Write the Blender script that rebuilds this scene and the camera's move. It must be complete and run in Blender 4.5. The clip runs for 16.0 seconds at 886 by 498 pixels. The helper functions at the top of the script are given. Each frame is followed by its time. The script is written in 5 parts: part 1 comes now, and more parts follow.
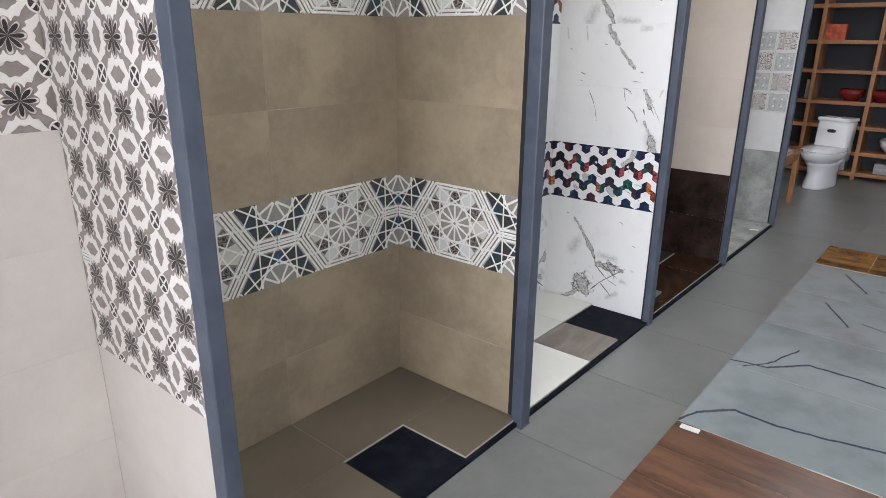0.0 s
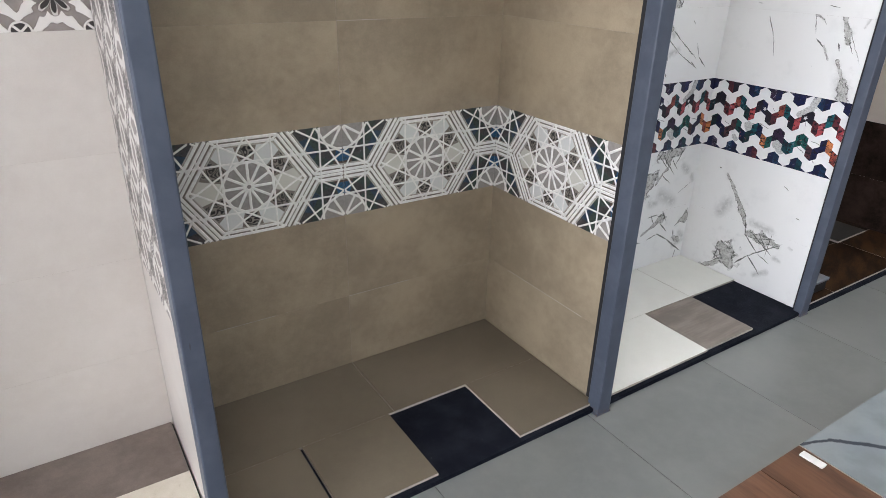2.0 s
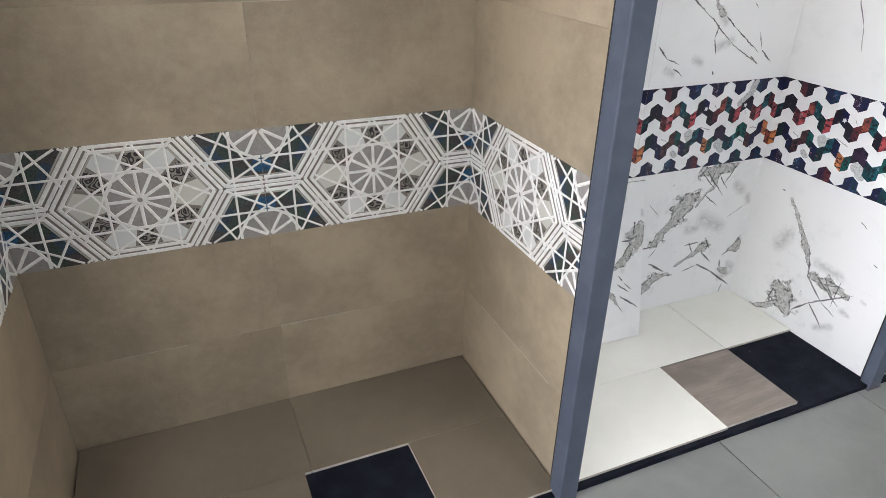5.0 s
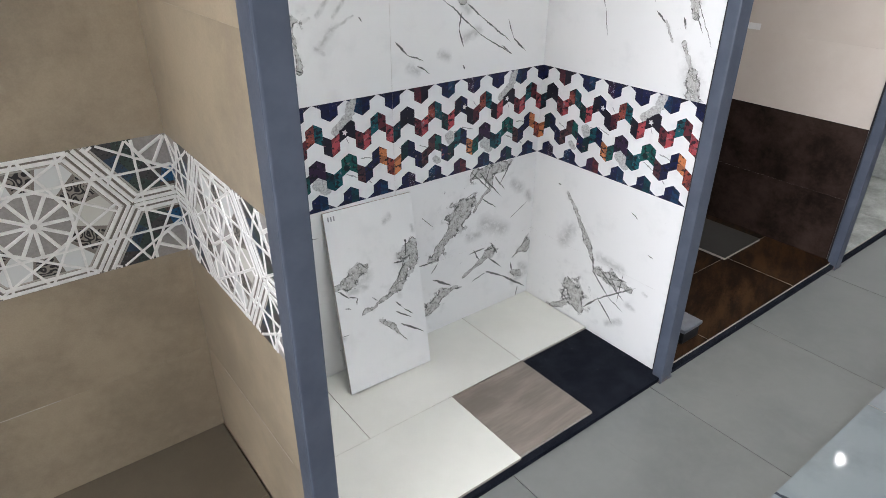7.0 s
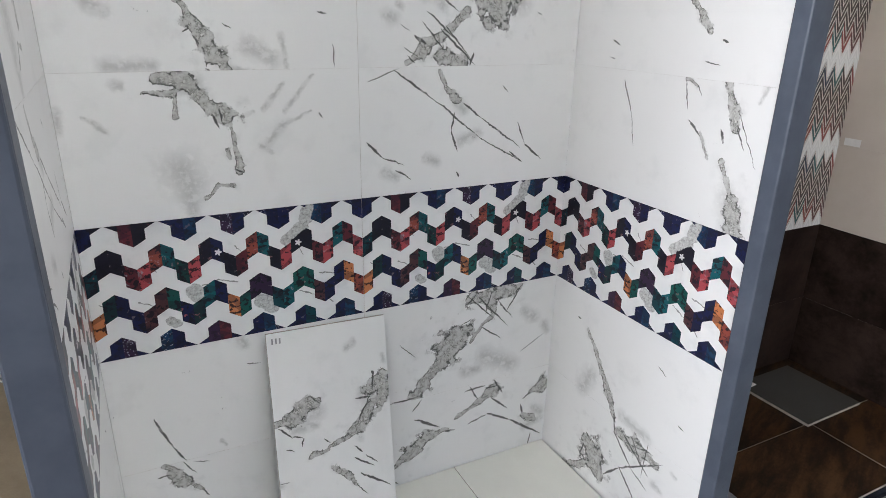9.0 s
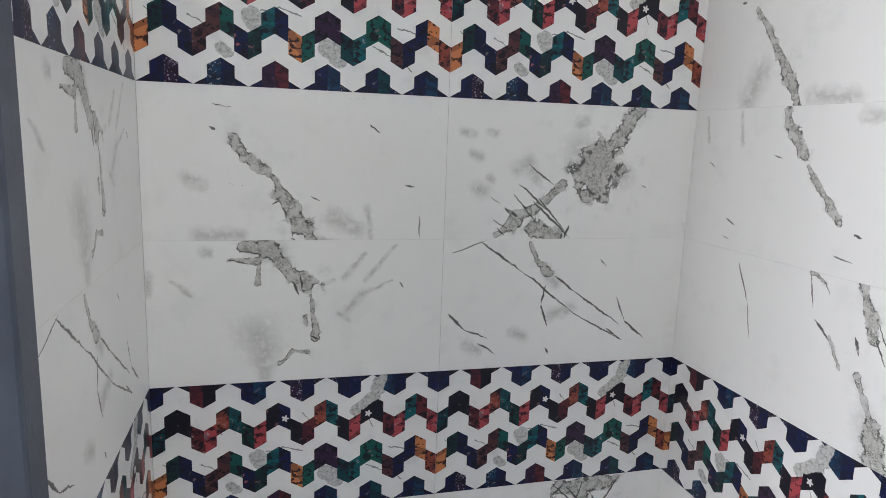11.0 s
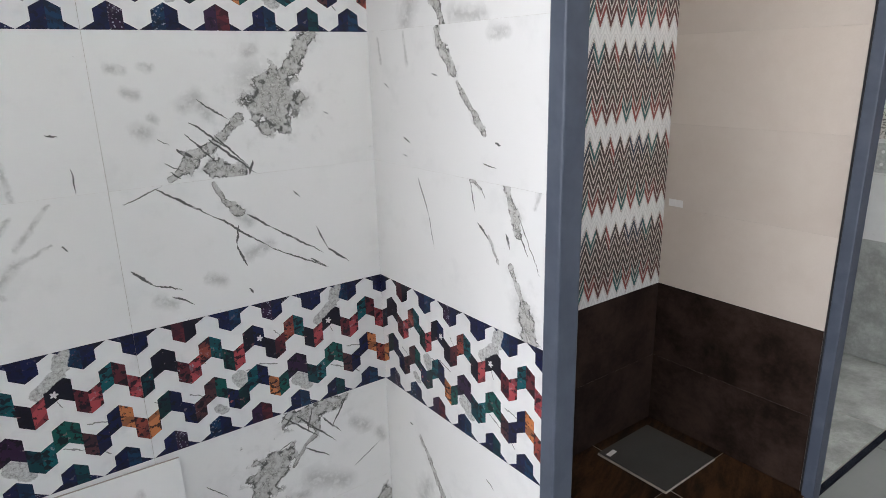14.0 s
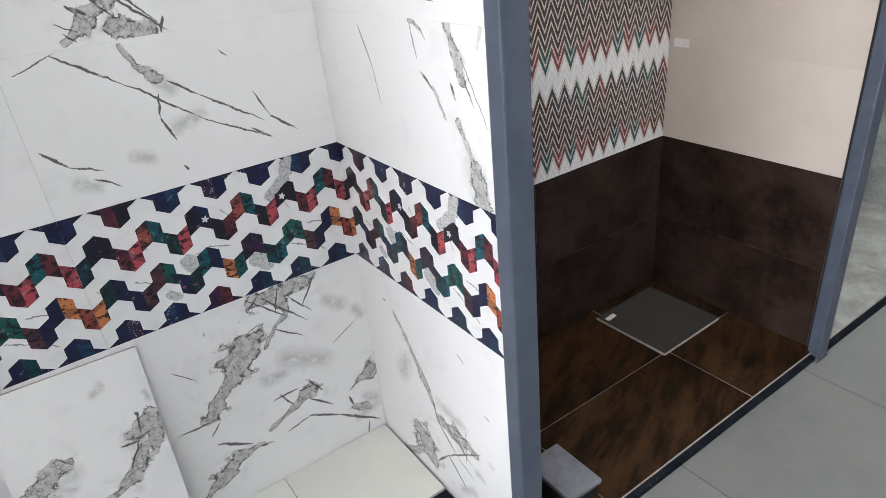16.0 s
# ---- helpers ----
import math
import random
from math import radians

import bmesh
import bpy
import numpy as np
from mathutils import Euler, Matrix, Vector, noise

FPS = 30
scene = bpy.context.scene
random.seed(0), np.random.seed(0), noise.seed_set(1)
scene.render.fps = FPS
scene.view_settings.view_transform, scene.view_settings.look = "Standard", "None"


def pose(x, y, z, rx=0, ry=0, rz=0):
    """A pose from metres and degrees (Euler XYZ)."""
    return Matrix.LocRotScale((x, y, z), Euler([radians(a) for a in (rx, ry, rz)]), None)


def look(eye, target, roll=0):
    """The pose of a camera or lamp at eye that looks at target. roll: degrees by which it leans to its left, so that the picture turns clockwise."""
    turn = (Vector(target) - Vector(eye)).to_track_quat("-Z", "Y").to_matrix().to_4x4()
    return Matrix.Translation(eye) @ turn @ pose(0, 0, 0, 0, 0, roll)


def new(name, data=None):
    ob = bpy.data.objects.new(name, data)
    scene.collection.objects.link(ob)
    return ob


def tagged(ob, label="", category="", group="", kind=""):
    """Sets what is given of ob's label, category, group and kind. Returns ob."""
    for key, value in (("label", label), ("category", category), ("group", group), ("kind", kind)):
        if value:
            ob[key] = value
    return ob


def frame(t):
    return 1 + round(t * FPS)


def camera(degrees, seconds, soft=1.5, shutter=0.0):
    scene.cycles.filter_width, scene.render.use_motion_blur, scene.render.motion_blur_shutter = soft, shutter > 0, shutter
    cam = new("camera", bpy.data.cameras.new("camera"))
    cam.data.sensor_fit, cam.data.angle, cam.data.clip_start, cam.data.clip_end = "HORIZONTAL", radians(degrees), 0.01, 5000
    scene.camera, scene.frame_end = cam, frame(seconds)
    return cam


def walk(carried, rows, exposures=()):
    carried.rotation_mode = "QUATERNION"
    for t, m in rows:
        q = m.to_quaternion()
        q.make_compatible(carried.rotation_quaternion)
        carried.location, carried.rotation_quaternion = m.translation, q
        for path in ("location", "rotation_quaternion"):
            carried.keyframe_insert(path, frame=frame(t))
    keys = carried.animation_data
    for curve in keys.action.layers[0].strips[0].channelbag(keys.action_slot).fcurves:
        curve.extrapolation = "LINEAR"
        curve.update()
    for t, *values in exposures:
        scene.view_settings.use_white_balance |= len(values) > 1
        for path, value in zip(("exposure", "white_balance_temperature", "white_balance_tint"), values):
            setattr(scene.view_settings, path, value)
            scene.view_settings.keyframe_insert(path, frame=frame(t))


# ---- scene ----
cam = camera(69.7, 16.0, soft=0.8)
PATH = [
    (0, (-1.834, -1.782, 1.429), (-0.38, -0.562, 0.798), 0.5),
    (0.5, (-1.703, -1.73, 1.407), (-0.252, -0.538, 0.72), 3.0),
    (1, (-1.545, -1.719, 1.399), (-0.176, -0.476, 0.637), 1.8),
    (1.5, (-1.469, -1.72, 1.388), (-0.277, -0.325, 0.592), 1.9),
    (2, (-1.386, -1.783, 1.386), (-0.392, -0.268, 0.539), 1.4),
    (2.5, (-1.319, -1.815, 1.379), (-0.325, -0.317, 0.502), 0.9),
    (3, (-1.264, -1.766, 1.359), (-0.284, -0.325, 0.378), 3.1),
    (3.5, (-1.185, -1.674, 1.352), (-0.279, -0.193, 0.359), 4.4),
    (3.7, (-1.118, -1.641, 1.368), (-0.28, -0.137, 0.349), 4.3),
    (5.8, (-0.603, -1.614, 1.394), (0.104, 0.046, 0.532), 0.5),
    (6, (-0.549, -1.62, 1.396), (0.274, -0.015, 0.533), 0.5),
    (6.5, (-0.435, -1.562, 1.379), (0.564, -0.08, 0.481), 0.7),
    (7, (-0.35, -1.497, 1.356), (0.726, -0.101, 0.41), 0.4),
    (7.5, (-0.213, -1.478, 1.342), (0.772, 0.022, 0.46), -0.3),
    (8, (-0.071, -1.505, 1.343), (0.803, 0.071, 0.477), -0.4),
    (8.5, (0.022, -1.481, 1.333), (0.927, 0.138, 0.586), 0.6),
    (9, (0.124, -1.389, 1.315), (0.985, 0.279, 0.623), 1.2),
    (9.5, (0.189, -1.306, 1.324), (0.886, 0.452, 0.672), 2.0),
    (10, (0.202, -1.281, 1.345), (0.752, 0.571, 0.828), 2.0),
    (10.2, (0.223, -1.296, 1.361), (0.721, 0.583, 0.893), 2.5),
    (12.5, (0.304, -1.324, 1.457), (1.052, 0.513, 1.196), 1.4),
    (13, (0.355, -1.334, 1.444), (1.277, 0.39, 1.022), 0.8),
    (13.5, (0.384, -1.352, 1.438), (1.398, 0.297, 0.934), -0.1),
    (14, (0.425, -1.375, 1.426), (1.553, 0.178, 0.865), -1.4),
    (14.5, (0.457, -1.409, 1.42), (1.611, 0.104, 0.803), -2.4),
    (15, (0.5, -1.397, 1.403), (1.647, 0.095, 0.725), -2.8),
    (15.5, (0.552, -1.368, 1.375), (1.629, 0.11, 0.566), -3.3),
    (16, (0.623, -1.349, 1.349), (1.578, 0.145, 0.423), -5.9),
]
walk(cam, [(t, look(eye, target, roll)) for t, eye, target, roll in PATH], exposures=[(0.0, -0.11, 6250.0, 13.0), (2.0, -0.02, 6250.0, 13.0), (3.7, 0.15, 6250.0, 13.0), (6.0, 0.3, 6350.0, 13.0), (7.0, 0.12, 6250.0, 12.5), (8.0, 0.1, 6250.0, 12.5), (10.0, -0.2, 6300.0, 12.0), (12.3, -0.33, 6300.0, 12.0), (13.0, -0.3, 6300.0, 12.0), (14.5, 0.05, 6300.0, 12.5), (16.0, 0.27, 6300.0, 12.5)])

# ---------------------------------------------------------------- light
world = bpy.data.worlds.new("sky")
scene.world = world
world.use_nodes = True
_wn = world.node_tree
_sky = _wn.nodes.new("ShaderNodeTexSky")
_sky.sky_type = "NISHITA"
_sky.sun_disc = False
_sky.sun_elevation, _sky.sun_rotation = radians(48), radians(250)
_wn.links.new(_sky.outputs[0], _wn.nodes["Background"].inputs[0])
_wn.nodes["Background"].inputs[1].default_value = 0.1


def area_lamp(name, where, target, wide, high, watts, colour):
    data = bpy.data.lights.new(name, "AREA")
    data.shape, data.size, data.size_y, data.energy, data.color = "RECTANGLE", wide, high, watts, colour
    ob = new(name, data)
    ob.matrix_world = look(where, target)
    return ob


area_lamp("window_daylight", (-7.4, -3.0, 1.95), (0, -3.0, 1.6), 4.2, 1.9, 400, (0.96, 0.97, 1.0))
# Weak fill from the front, added with no known source there.
area_lamp("front_fill", (1.2, -5.9, 1.55), (1.2, 0, 1.35), 7.0, 2.3, 10, (0.96, 0.97, 1.0))

# ---------------------------------------------------------------- materials


class Graph:
    """Short hand for building one node material."""

    def __init__(self, name, roughness=0.5, metallic=0.0, spec=0.5):
        self.mat = bpy.data.materials.new(name)
        self.mat.use_nodes = True
        self.nt = self.mat.node_tree
        self.bsdf = self.nt.nodes["Principled BSDF"]
        self.bsdf.inputs["Roughness"].default_value = roughness
        self.bsdf.inputs["Metallic"].default_value = metallic
        self.bsdf.inputs["Specular IOR Level"].default_value = spec
        self.coord = self.nt.nodes.new("ShaderNodeTexCoord").outputs["Object"]
        self.rand = self.nt.nodes.new("ShaderNodeObjectInfo").outputs["Random"]

    def put(self, sock, value):
        if hasattr(value, "is_output"):
            self.nt.links.new(value, sock)
        else:
            sock.default_value = value

    def m(self, op, a, b=0.0, c=0.0, clamp=False):
        n = self.nt.nodes.new("ShaderNodeMath")
        n.operation, n.use_clamp = op, clamp
        for s, v in zip(n.inputs, (a, b, c)):
            self.put(s, v)
        return n.outputs[0]

    def v(self, op, a, b=(0, 0, 0), scale=None):
        n = self.nt.nodes.new("ShaderNodeVectorMath")
        n.operation = op
        self.put(n.inputs[0], a)
        self.put(n.inputs[1], b)
        if scale is not None:
            self.put(n.inputs["Scale"], scale)
        return n.outputs["Value"] if op in ("DOT_PRODUCT", "LENGTH") else n.outputs["Vector"]

    def split(self, vec):
        n = self.nt.nodes.new("ShaderNodeSeparateXYZ")
        self.put(n.inputs[0], vec)
        return n.outputs

    def join(self, x=0.0, y=0.0, z=0.0):
        n = self.nt.nodes.new("ShaderNodeCombineXYZ")
        for s, v in zip(n.inputs, (x, y, z)):
            self.put(s, v)
        return n.outputs[0]

    def noise(self, vec, scale, detail=3.0, rough=0.55, colour=False):
        n = self.nt.nodes.new("ShaderNodeTexNoise")
        self.put(n.inputs["Vector"], vec)
        n.inputs["Scale"].default_value, n.inputs["Detail"].default_value, n.inputs["Roughness"].default_value = scale, detail, rough
        return n.outputs["Color" if colour else "Fac"]

    def voronoi(self, vec, scale, feature="F1", out="Distance"):
        n = self.nt.nodes.new("ShaderNodeTexVoronoi")
        n.feature = feature
        self.put(n.inputs["Vector"], vec)
        n.inputs["Scale"].default_value = scale
        return n.outputs[out]

    def white(self, vec):
        n = self.nt.nodes.new("ShaderNodeTexWhiteNoise")
        self.put(n.inputs["Vector"], vec)
        return n.outputs["Value"]

    def step(self, x, lo, hi, a=0.0, b=1.0):
        n = self.nt.nodes.new("ShaderNodeMapRange")
        n.interpolation_type = "SMOOTHSTEP"
        for s, v in zip(n.inputs, (x, lo, hi, a, b)):
            self.put(s, v)
        return n.outputs[0]

    def ramp(self, fac, stops, constant=False):
        n = self.nt.nodes.new("ShaderNodeValToRGB")
        if constant:
            n.color_ramp.interpolation = "CONSTANT"
        el = n.color_ramp.elements
        while len(el) < len(stops):
            el.new(0.5)
        for e, (p, c) in zip(el, stops):
            e.position, e.color = p, (*c, 1)
        self.put(n.inputs[0], fac)
        return n.outputs[0]

    def mix(self, fac, a, b, mode="MIX"):
        n = self.nt.nodes.new("ShaderNodeMix")
        n.data_type, n.blend_type = "RGBA", mode
        self.put(n.inputs[0], fac)
        for s, v in ((n.inputs[6], a), (n.inputs[7], b)):
            self.put(s, (*v, 1) if isinstance(v, tuple) and len(v) == 3 else v)
        return n.outputs[2]

    def shift(self, amount=7.0):
        """Coordinates moved by a chance amount for each object."""
        r = self.m("MULTIPLY", self.rand, amount)
        return self.v("ADD", self.coord, self.join(r, self.m("MULTIPLY", r, 1.7), self.m("MULTIPLY", r, 0.6)))

    def done(self, colour, rough=None, height=None, depth=0.001, strength=0.4):
        self.put(self.bsdf.inputs["Base Color"], colour)
        if rough is not None:
            self.put(self.bsdf.inputs["Roughness"], rough)
        if height is not None:
            b = self.nt.nodes.new("ShaderNodeBump")
            b.inputs["Strength"].default_value, b.inputs["Distance"].default_value = strength, depth
            self.put(b.inputs["Height"], height)
            self.nt.links.new(b.outputs[0], self.bsdf.inputs["Normal"])
        return self.mat


def cloudy(name, low, high, rough=0.45, scale=3.0, spec=0.5, grain=0.12, spread=0.05, drift=7.0, bump=0.0006):
    """A stone or cement glaze: broad clouds, fine mottling and grain, with a slightly different tone for each piece."""
    g = Graph(name, rough, spec=spec)
    p = g.shift(drift)
    broad = g.noise(p, scale, 5, 0.6)
    fine = g.noise(p, scale * 9, 4, 0.65)
    tone = g.m("ADD", g.m("MULTIPLY", broad, 0.75), g.m("MULTIPLY", fine, 0.25))
    col = g.mix(g.step(tone, 0.33, 0.67), low, high)
    dust = g.noise(p, 260, 2, 0.6)
    col = g.mix(grain, col, g.ramp(dust, [(0.3, (0.2, 0.2, 0.2)), (0.7, (0.8, 0.8, 0.8))]), "OVERLAY")
    col = g.mix(1.0, col, g.ramp(g.rand, [(0, (1 - spread,) * 3), (1, (1, 1, 1))]), "MULTIPLY")
    r = g.m("ADD", g.m("MULTIPLY", fine, 0.16), rough - 0.08)
    return g.done(col, r, g.m("ADD", g.m("MULTIPLY", fine, 0.6), g.m("MULTIPLY", dust, 0.4)), bump, 0.25)


def plain(name, colour, rough=0.5, metallic=0.0, scale=30.0, wear=0.12, spec=0.5):
    g = Graph(name, rough, metallic, spec)
    n = g.noise(g.shift(), scale, 4, 0.6)
    lo = tuple(c * (1 - wear) for c in colour)
    hi = tuple(min(1, c * (1 + wear)) for c in colour)
    return g.done(g.mix(g.step(n, 0.3, 0.7), lo, hi), g.m("ADD", g.m("MULTIPLY", n, 0.14), rough - 0.07), g.noise(g.coord, scale * 8, 2), 0.0004, 0.2)


# the veins of each printed marble tile, in metres from its lower left corner: both ends of a stroke, then its half width at either end;
# BODY: grey granular veins, FINE: dark hairlines of one width, SMOKE: soft grey clouds
BODY, FINE, SMOKE = {}, {}, {}
BODY["AR"] = [
    (0.448, 0.292, 0.420, 0.252, 0.017, 0.016), (0.420, 0.252, 0.391, 0.219, 0.017, 0.016), (0.370, 0.188, 0.339, 0.157, 0.035, 0.046),
    (0.369, 0.157, 0.355, 0.122, 0.043, 0.032), (0.330, 0.104, 0.333, 0.087, 0.012, 0.0054), (0.272, 0.127, 0.231, 0.083, 0.0091, 0.010),
    (0.231, 0.083, 0.170, 0.052, 0.010, 0.013), (0.171, 0.038, 0.118, 0.010, 0.014, 0.0065), (0.198, 0.022, 0.264, 0.0090, 0.017, 0.017)]
FINE["AR"] = [
    (0.188, 0.166, 0.251, 0.121, 0.0023), (0.169, 0.122, 0.246, 0.057, 0.0023), (0.156, 0.100, 0.219, 0.031, 0.0023),
    (0.204, 0.083, 0.297, 0.0020, 0.0034), (0.217, 0.090, 0.284, 0.016, 0.0023), (0.137, 0.069, 0.166, 0.051, 0.0052),
    (0.111, 0.042, 0.144, 0.021, 0.0016), (0.292, 0.029, 0.283, 0.0030, 0.0041), (0.104, 0.092, 0.126, 0.078, 0.0012),
    (0.138, 0.0090, 0.118, 0.025, 0.0020), (0.472, 0.125, 0.483, 0.118, 0.0014)]
SMOKE["AR"] = [
    (0.162, 0.157, 0.188, 0.170, 0.013, 0.015), (0.195, 0.154, 0.209, 0.134, 0.013, 0.011), (0.058, 0.185, 0.077, 0.179, 0.0088, 0.0088),
    (0.097, 0.136, 0.103, 0.129, 0.0072, 0.0072), (0.071, 0.111, 0.084, 0.105, 0.014, 0.014), (0.303, 0.256, 0.317, 0.263, 0.011, 0.011),
    (0.033, 0.232, 0.058, 0.227, 0.0072, 0.0072), (0.095, 0.233, 0.108, 0.231, 0.0072, 0.0072), (0.312, 0.198, 0.417, 0.146, 0.038, 0.027)]
BODY["AL"] = [
    (0.171, 0.204, 0.193, 0.167, 0.0095, 0.0095), (0.193, 0.167, 0.245, 0.124, 0.012, 0.0044), (0.245, 0.124, 0.264, 0.090, 0.0044, 0.0088),
    (0.264, 0.090, 0.298, 0.028, 0.015, 0.020), (0.298, 0.028, 0.320, 0.0000, 0.016, 0.010)]
FINE["AL"] = [
    (0.435, 0.237, 0.458, 0.220, 0.0023), (0.319, 0.090, 0.337, 0.080, 0.0016), (0.128, 0.221, 0.138, 0.217, 0.0032),
    (0.513, 0.116, 0.532, 0.110, 0.0019), (0.132, 0.265, 0.170, 0.259, 0.0011), (0.254, 0.080, 0.243, 0.072, 0.0022),
    (0.544, 0.051, 0.545, 0.0030, 0.0019)]
SMOKE["AL"] = [
    (0.329, 0.0020, 0.372, -0.0030, 0.0058, 0.0046), (0.433, 0.067, 0.441, 0.0040, 0.0058, 0.0046), (0.367, 0.048, 0.410, 0.023, 0.019, 0.017),
    (0.102, 0.010, 0.183, 0.011, 0.015, 0.011), (0.085, 0.121, 0.111, 0.110, 0.012, 0.012)]
BODY["BR"] = [
    (0.221, 0.249, 0.252, 0.218, 0.0065, 0.010), (0.202, 0.290, 0.221, 0.253, 0.0054, 0.0054)]
FINE["BR"] = [
    (0.086, 0.292, 0.194, 0.221, 0.0030), (0.194, 0.221, 0.318, 0.124, 0.0030), (0.318, 0.124, 0.454, 0.050, 0.0021),
    (0.268, 0.213, 0.323, 0.172, 0.0030), (0.323, 0.172, 0.444, 0.090, 0.0028), (0.245, 0.191, 0.237, 0.145, 0.0027),
    (0.237, 0.145, 0.255, 0.094, 0.0036), (0.430, 0.157, 0.457, 0.098, 0.0021), (0.457, 0.098, 0.510, 0.055, 0.0038),
    (0.017, 0.132, 0.055, 0.093, 0.0036), (0.055, 0.093, 0.111, 0.071, 0.0021), (0.089, 0.062, 0.132, 0.032, 0.0024),
    (0.255, 0.041, 0.262, 0.027, 0.0031), (0.022, 0.269, 0.101, 0.298, 0.0013), (0.380, 0.251, 0.396, 0.234, 0.0016),
    (0.410, 0.081, 0.451, 0.051, 0.0029)]
SMOKE["BR"] = [
    (0.264, 0.121, 0.313, 0.136, 0.014, 0.012), (0.062, 0.056, 0.089, 0.046, 0.012, 0.012), (0.250, 0.211, 0.272, 0.196, 0.012, 0.012),
    (0.169, 0.084, 0.197, 0.074, 0.011, 0.011)]
BODY["BL"] = [
    (0.182, 0.287, 0.241, 0.284, 0.011, 0.018), (0.241, 0.278, 0.265, 0.239, 0.018, 0.010), (0.265, 0.239, 0.308, 0.211, 0.011, 0.023),
    (0.157, 0.261, 0.210, 0.257, 0.0033, 0.0077), (0.215, 0.248, 0.212, 0.216, 0.0028, 0.0055), (0.316, 0.201, 0.322, 0.142, 0.0034, 0.0034),
    (0.322, 0.142, 0.328, 0.091, 0.0048, 0.011), (0.254, 0.038, 0.281, 0.064, 0.0048, 0.0036), (0.281, 0.066, 0.310, 0.060, 0.0030, 0.0030),
    (0.307, 0.137, 0.309, 0.120, 0.0058, 0.0058)]
FINE["BL"] = [
    (0.280, 0.215, 0.295, 0.184, 0.0035), (0.157, 0.261, 0.195, 0.253, 0.0022), (0.296, 0.226, 0.300, 0.196, 0.0023),
    (0.319, 0.095, 0.335, 0.087, 0.0024), (0.507, 0.206, 0.514, 0.195, 0.0018)]
SMOKE["BL"] = [
    (0.210, 0.101, 0.222, 0.071, 0.035, 0.032), (0.222, 0.071, 0.224, 0.0060, 0.034, 0.011), (0.495, 0.289, 0.431, 0.213, 0.0036, 0.0048),
    (0.430, 0.269, 0.387, 0.221, 0.0048, 0.0060), (0.391, 0.147, 0.425, 0.185, 0.0084, 0.0072), (0.425, 0.185, 0.489, 0.211, 0.0048, 0.0024),
    (0.338, 0.205, 0.365, 0.215, 0.0036, 0.0036), (0.0060, 0.231, 0.0020, 0.195, 0.0084, 0.0084), (0.046, 0.220, 0.083, 0.190, 0.0033, 0.0055),
    (0.110, 0.277, 0.119, 0.274, 0.0084, 0.0084), (0.374, 0.143, 0.396, 0.128, 0.0048, 0.0048), (0.211, 0.288, 0.250, 0.269, 0.024, 0.022)]
BODY["RA"] = [
    (0.275, 0.288, 0.296, 0.249, 0.0088, 0.011), (0.296, 0.249, 0.332, 0.205, 0.012, 0.0081), (0.341, 0.189, 0.383, 0.143, 0.0044, 0.0066),
    (0.383, 0.143, 0.424, 0.094, 0.0063, 0.0084)]
FINE["RA"] = [
    (0.459, 0.078, 0.475, 0.074, 0.0028), (0.140, 0.065, 0.164, 0.054, 0.0026), (0.063, 0.185, 0.083, 0.175, 0.0016),
    (0.256, 0.207, 0.278, 0.200, 0.0014), (0.134, 0.025, 0.151, 0.023, 0.0016), (0.423, 0.035, 0.464, 0.029, 0.0015)]
SMOKE["RA"] = [
    (0.153, 0.289, 0.163, 0.227, 0.0038, 0.0050), (0.044, 0.283, 0.054, 0.230, 0.0039, 0.0039), (0.451, 0.277, 0.488, 0.278, 0.014, 0.010)]
BODY["RB"] = [
    (0.381, 0.298, 0.414, 0.286, 0.0056, 0.0033), (0.493, 0.297, 0.508, 0.254, 0.0080, 0.010), (0.508, 0.254, 0.525, 0.212, 0.012, 0.0080),
    (0.438, 0.191, 0.464, 0.144, 0.0032, 0.0042), (0.503, 0.142, 0.536, 0.082, 0.006, 0.005), (0.543, 0.071, 0.558, 0.003, 0.017, 0.021)]
FINE["RB"] = [
    (0.193, 0.277, 0.229, 0.203, 0.0025), (0.229, 0.203, 0.248, 0.125, 0.0013), (0.381, 0.293, 0.395, 0.234, 0.0022),
    (0.404, 0.214, 0.439, 0.185, 0.0029), (0.527, 0.213, 0.551, 0.175, 0.0022), (0.490, 0.205, 0.501, 0.177, 0.0042),
    (0.414, 0.289, 0.428, 0.265, 0.0017), (0.523, 0.248, 0.584, 0.142, 0.0014)]
SMOKE["RB"] = [
    (0.580, 0.303, 0.567, 0.270, 0.0048, 0.0038), (0.530, 0.073, 0.554, 0.021, 0.022, 0.026)]
BODY["RC"] = [
    (0.164, 0.196, 0.227, 0.116, 0.0056, 0.0075), (0.227, 0.116, 0.259, 0.071, 0.0075, 0.011), (0.259, 0.071, 0.298, 0.0000, 0.012, 0.0096)]
FINE["RC"] = [
    (0.300, 0.0050, 0.311, -0.050, 0.0043), (0.431, -0.0060, 0.423, -0.116, 0.0022), (0.511, 0.103, 0.528, 0.100, 0.0027),
    (0.427, 0.220, 0.451, 0.206, 0.0022), (0.116, 0.217, 0.130, 0.216, 0.0037)]
SMOKE["RC"] = [
    (0.195, 0.071, 0.163, 0.014, 0.024, 0.024), (0.329, 0.017, 0.423, 0.0090, 0.015, 0.015)]
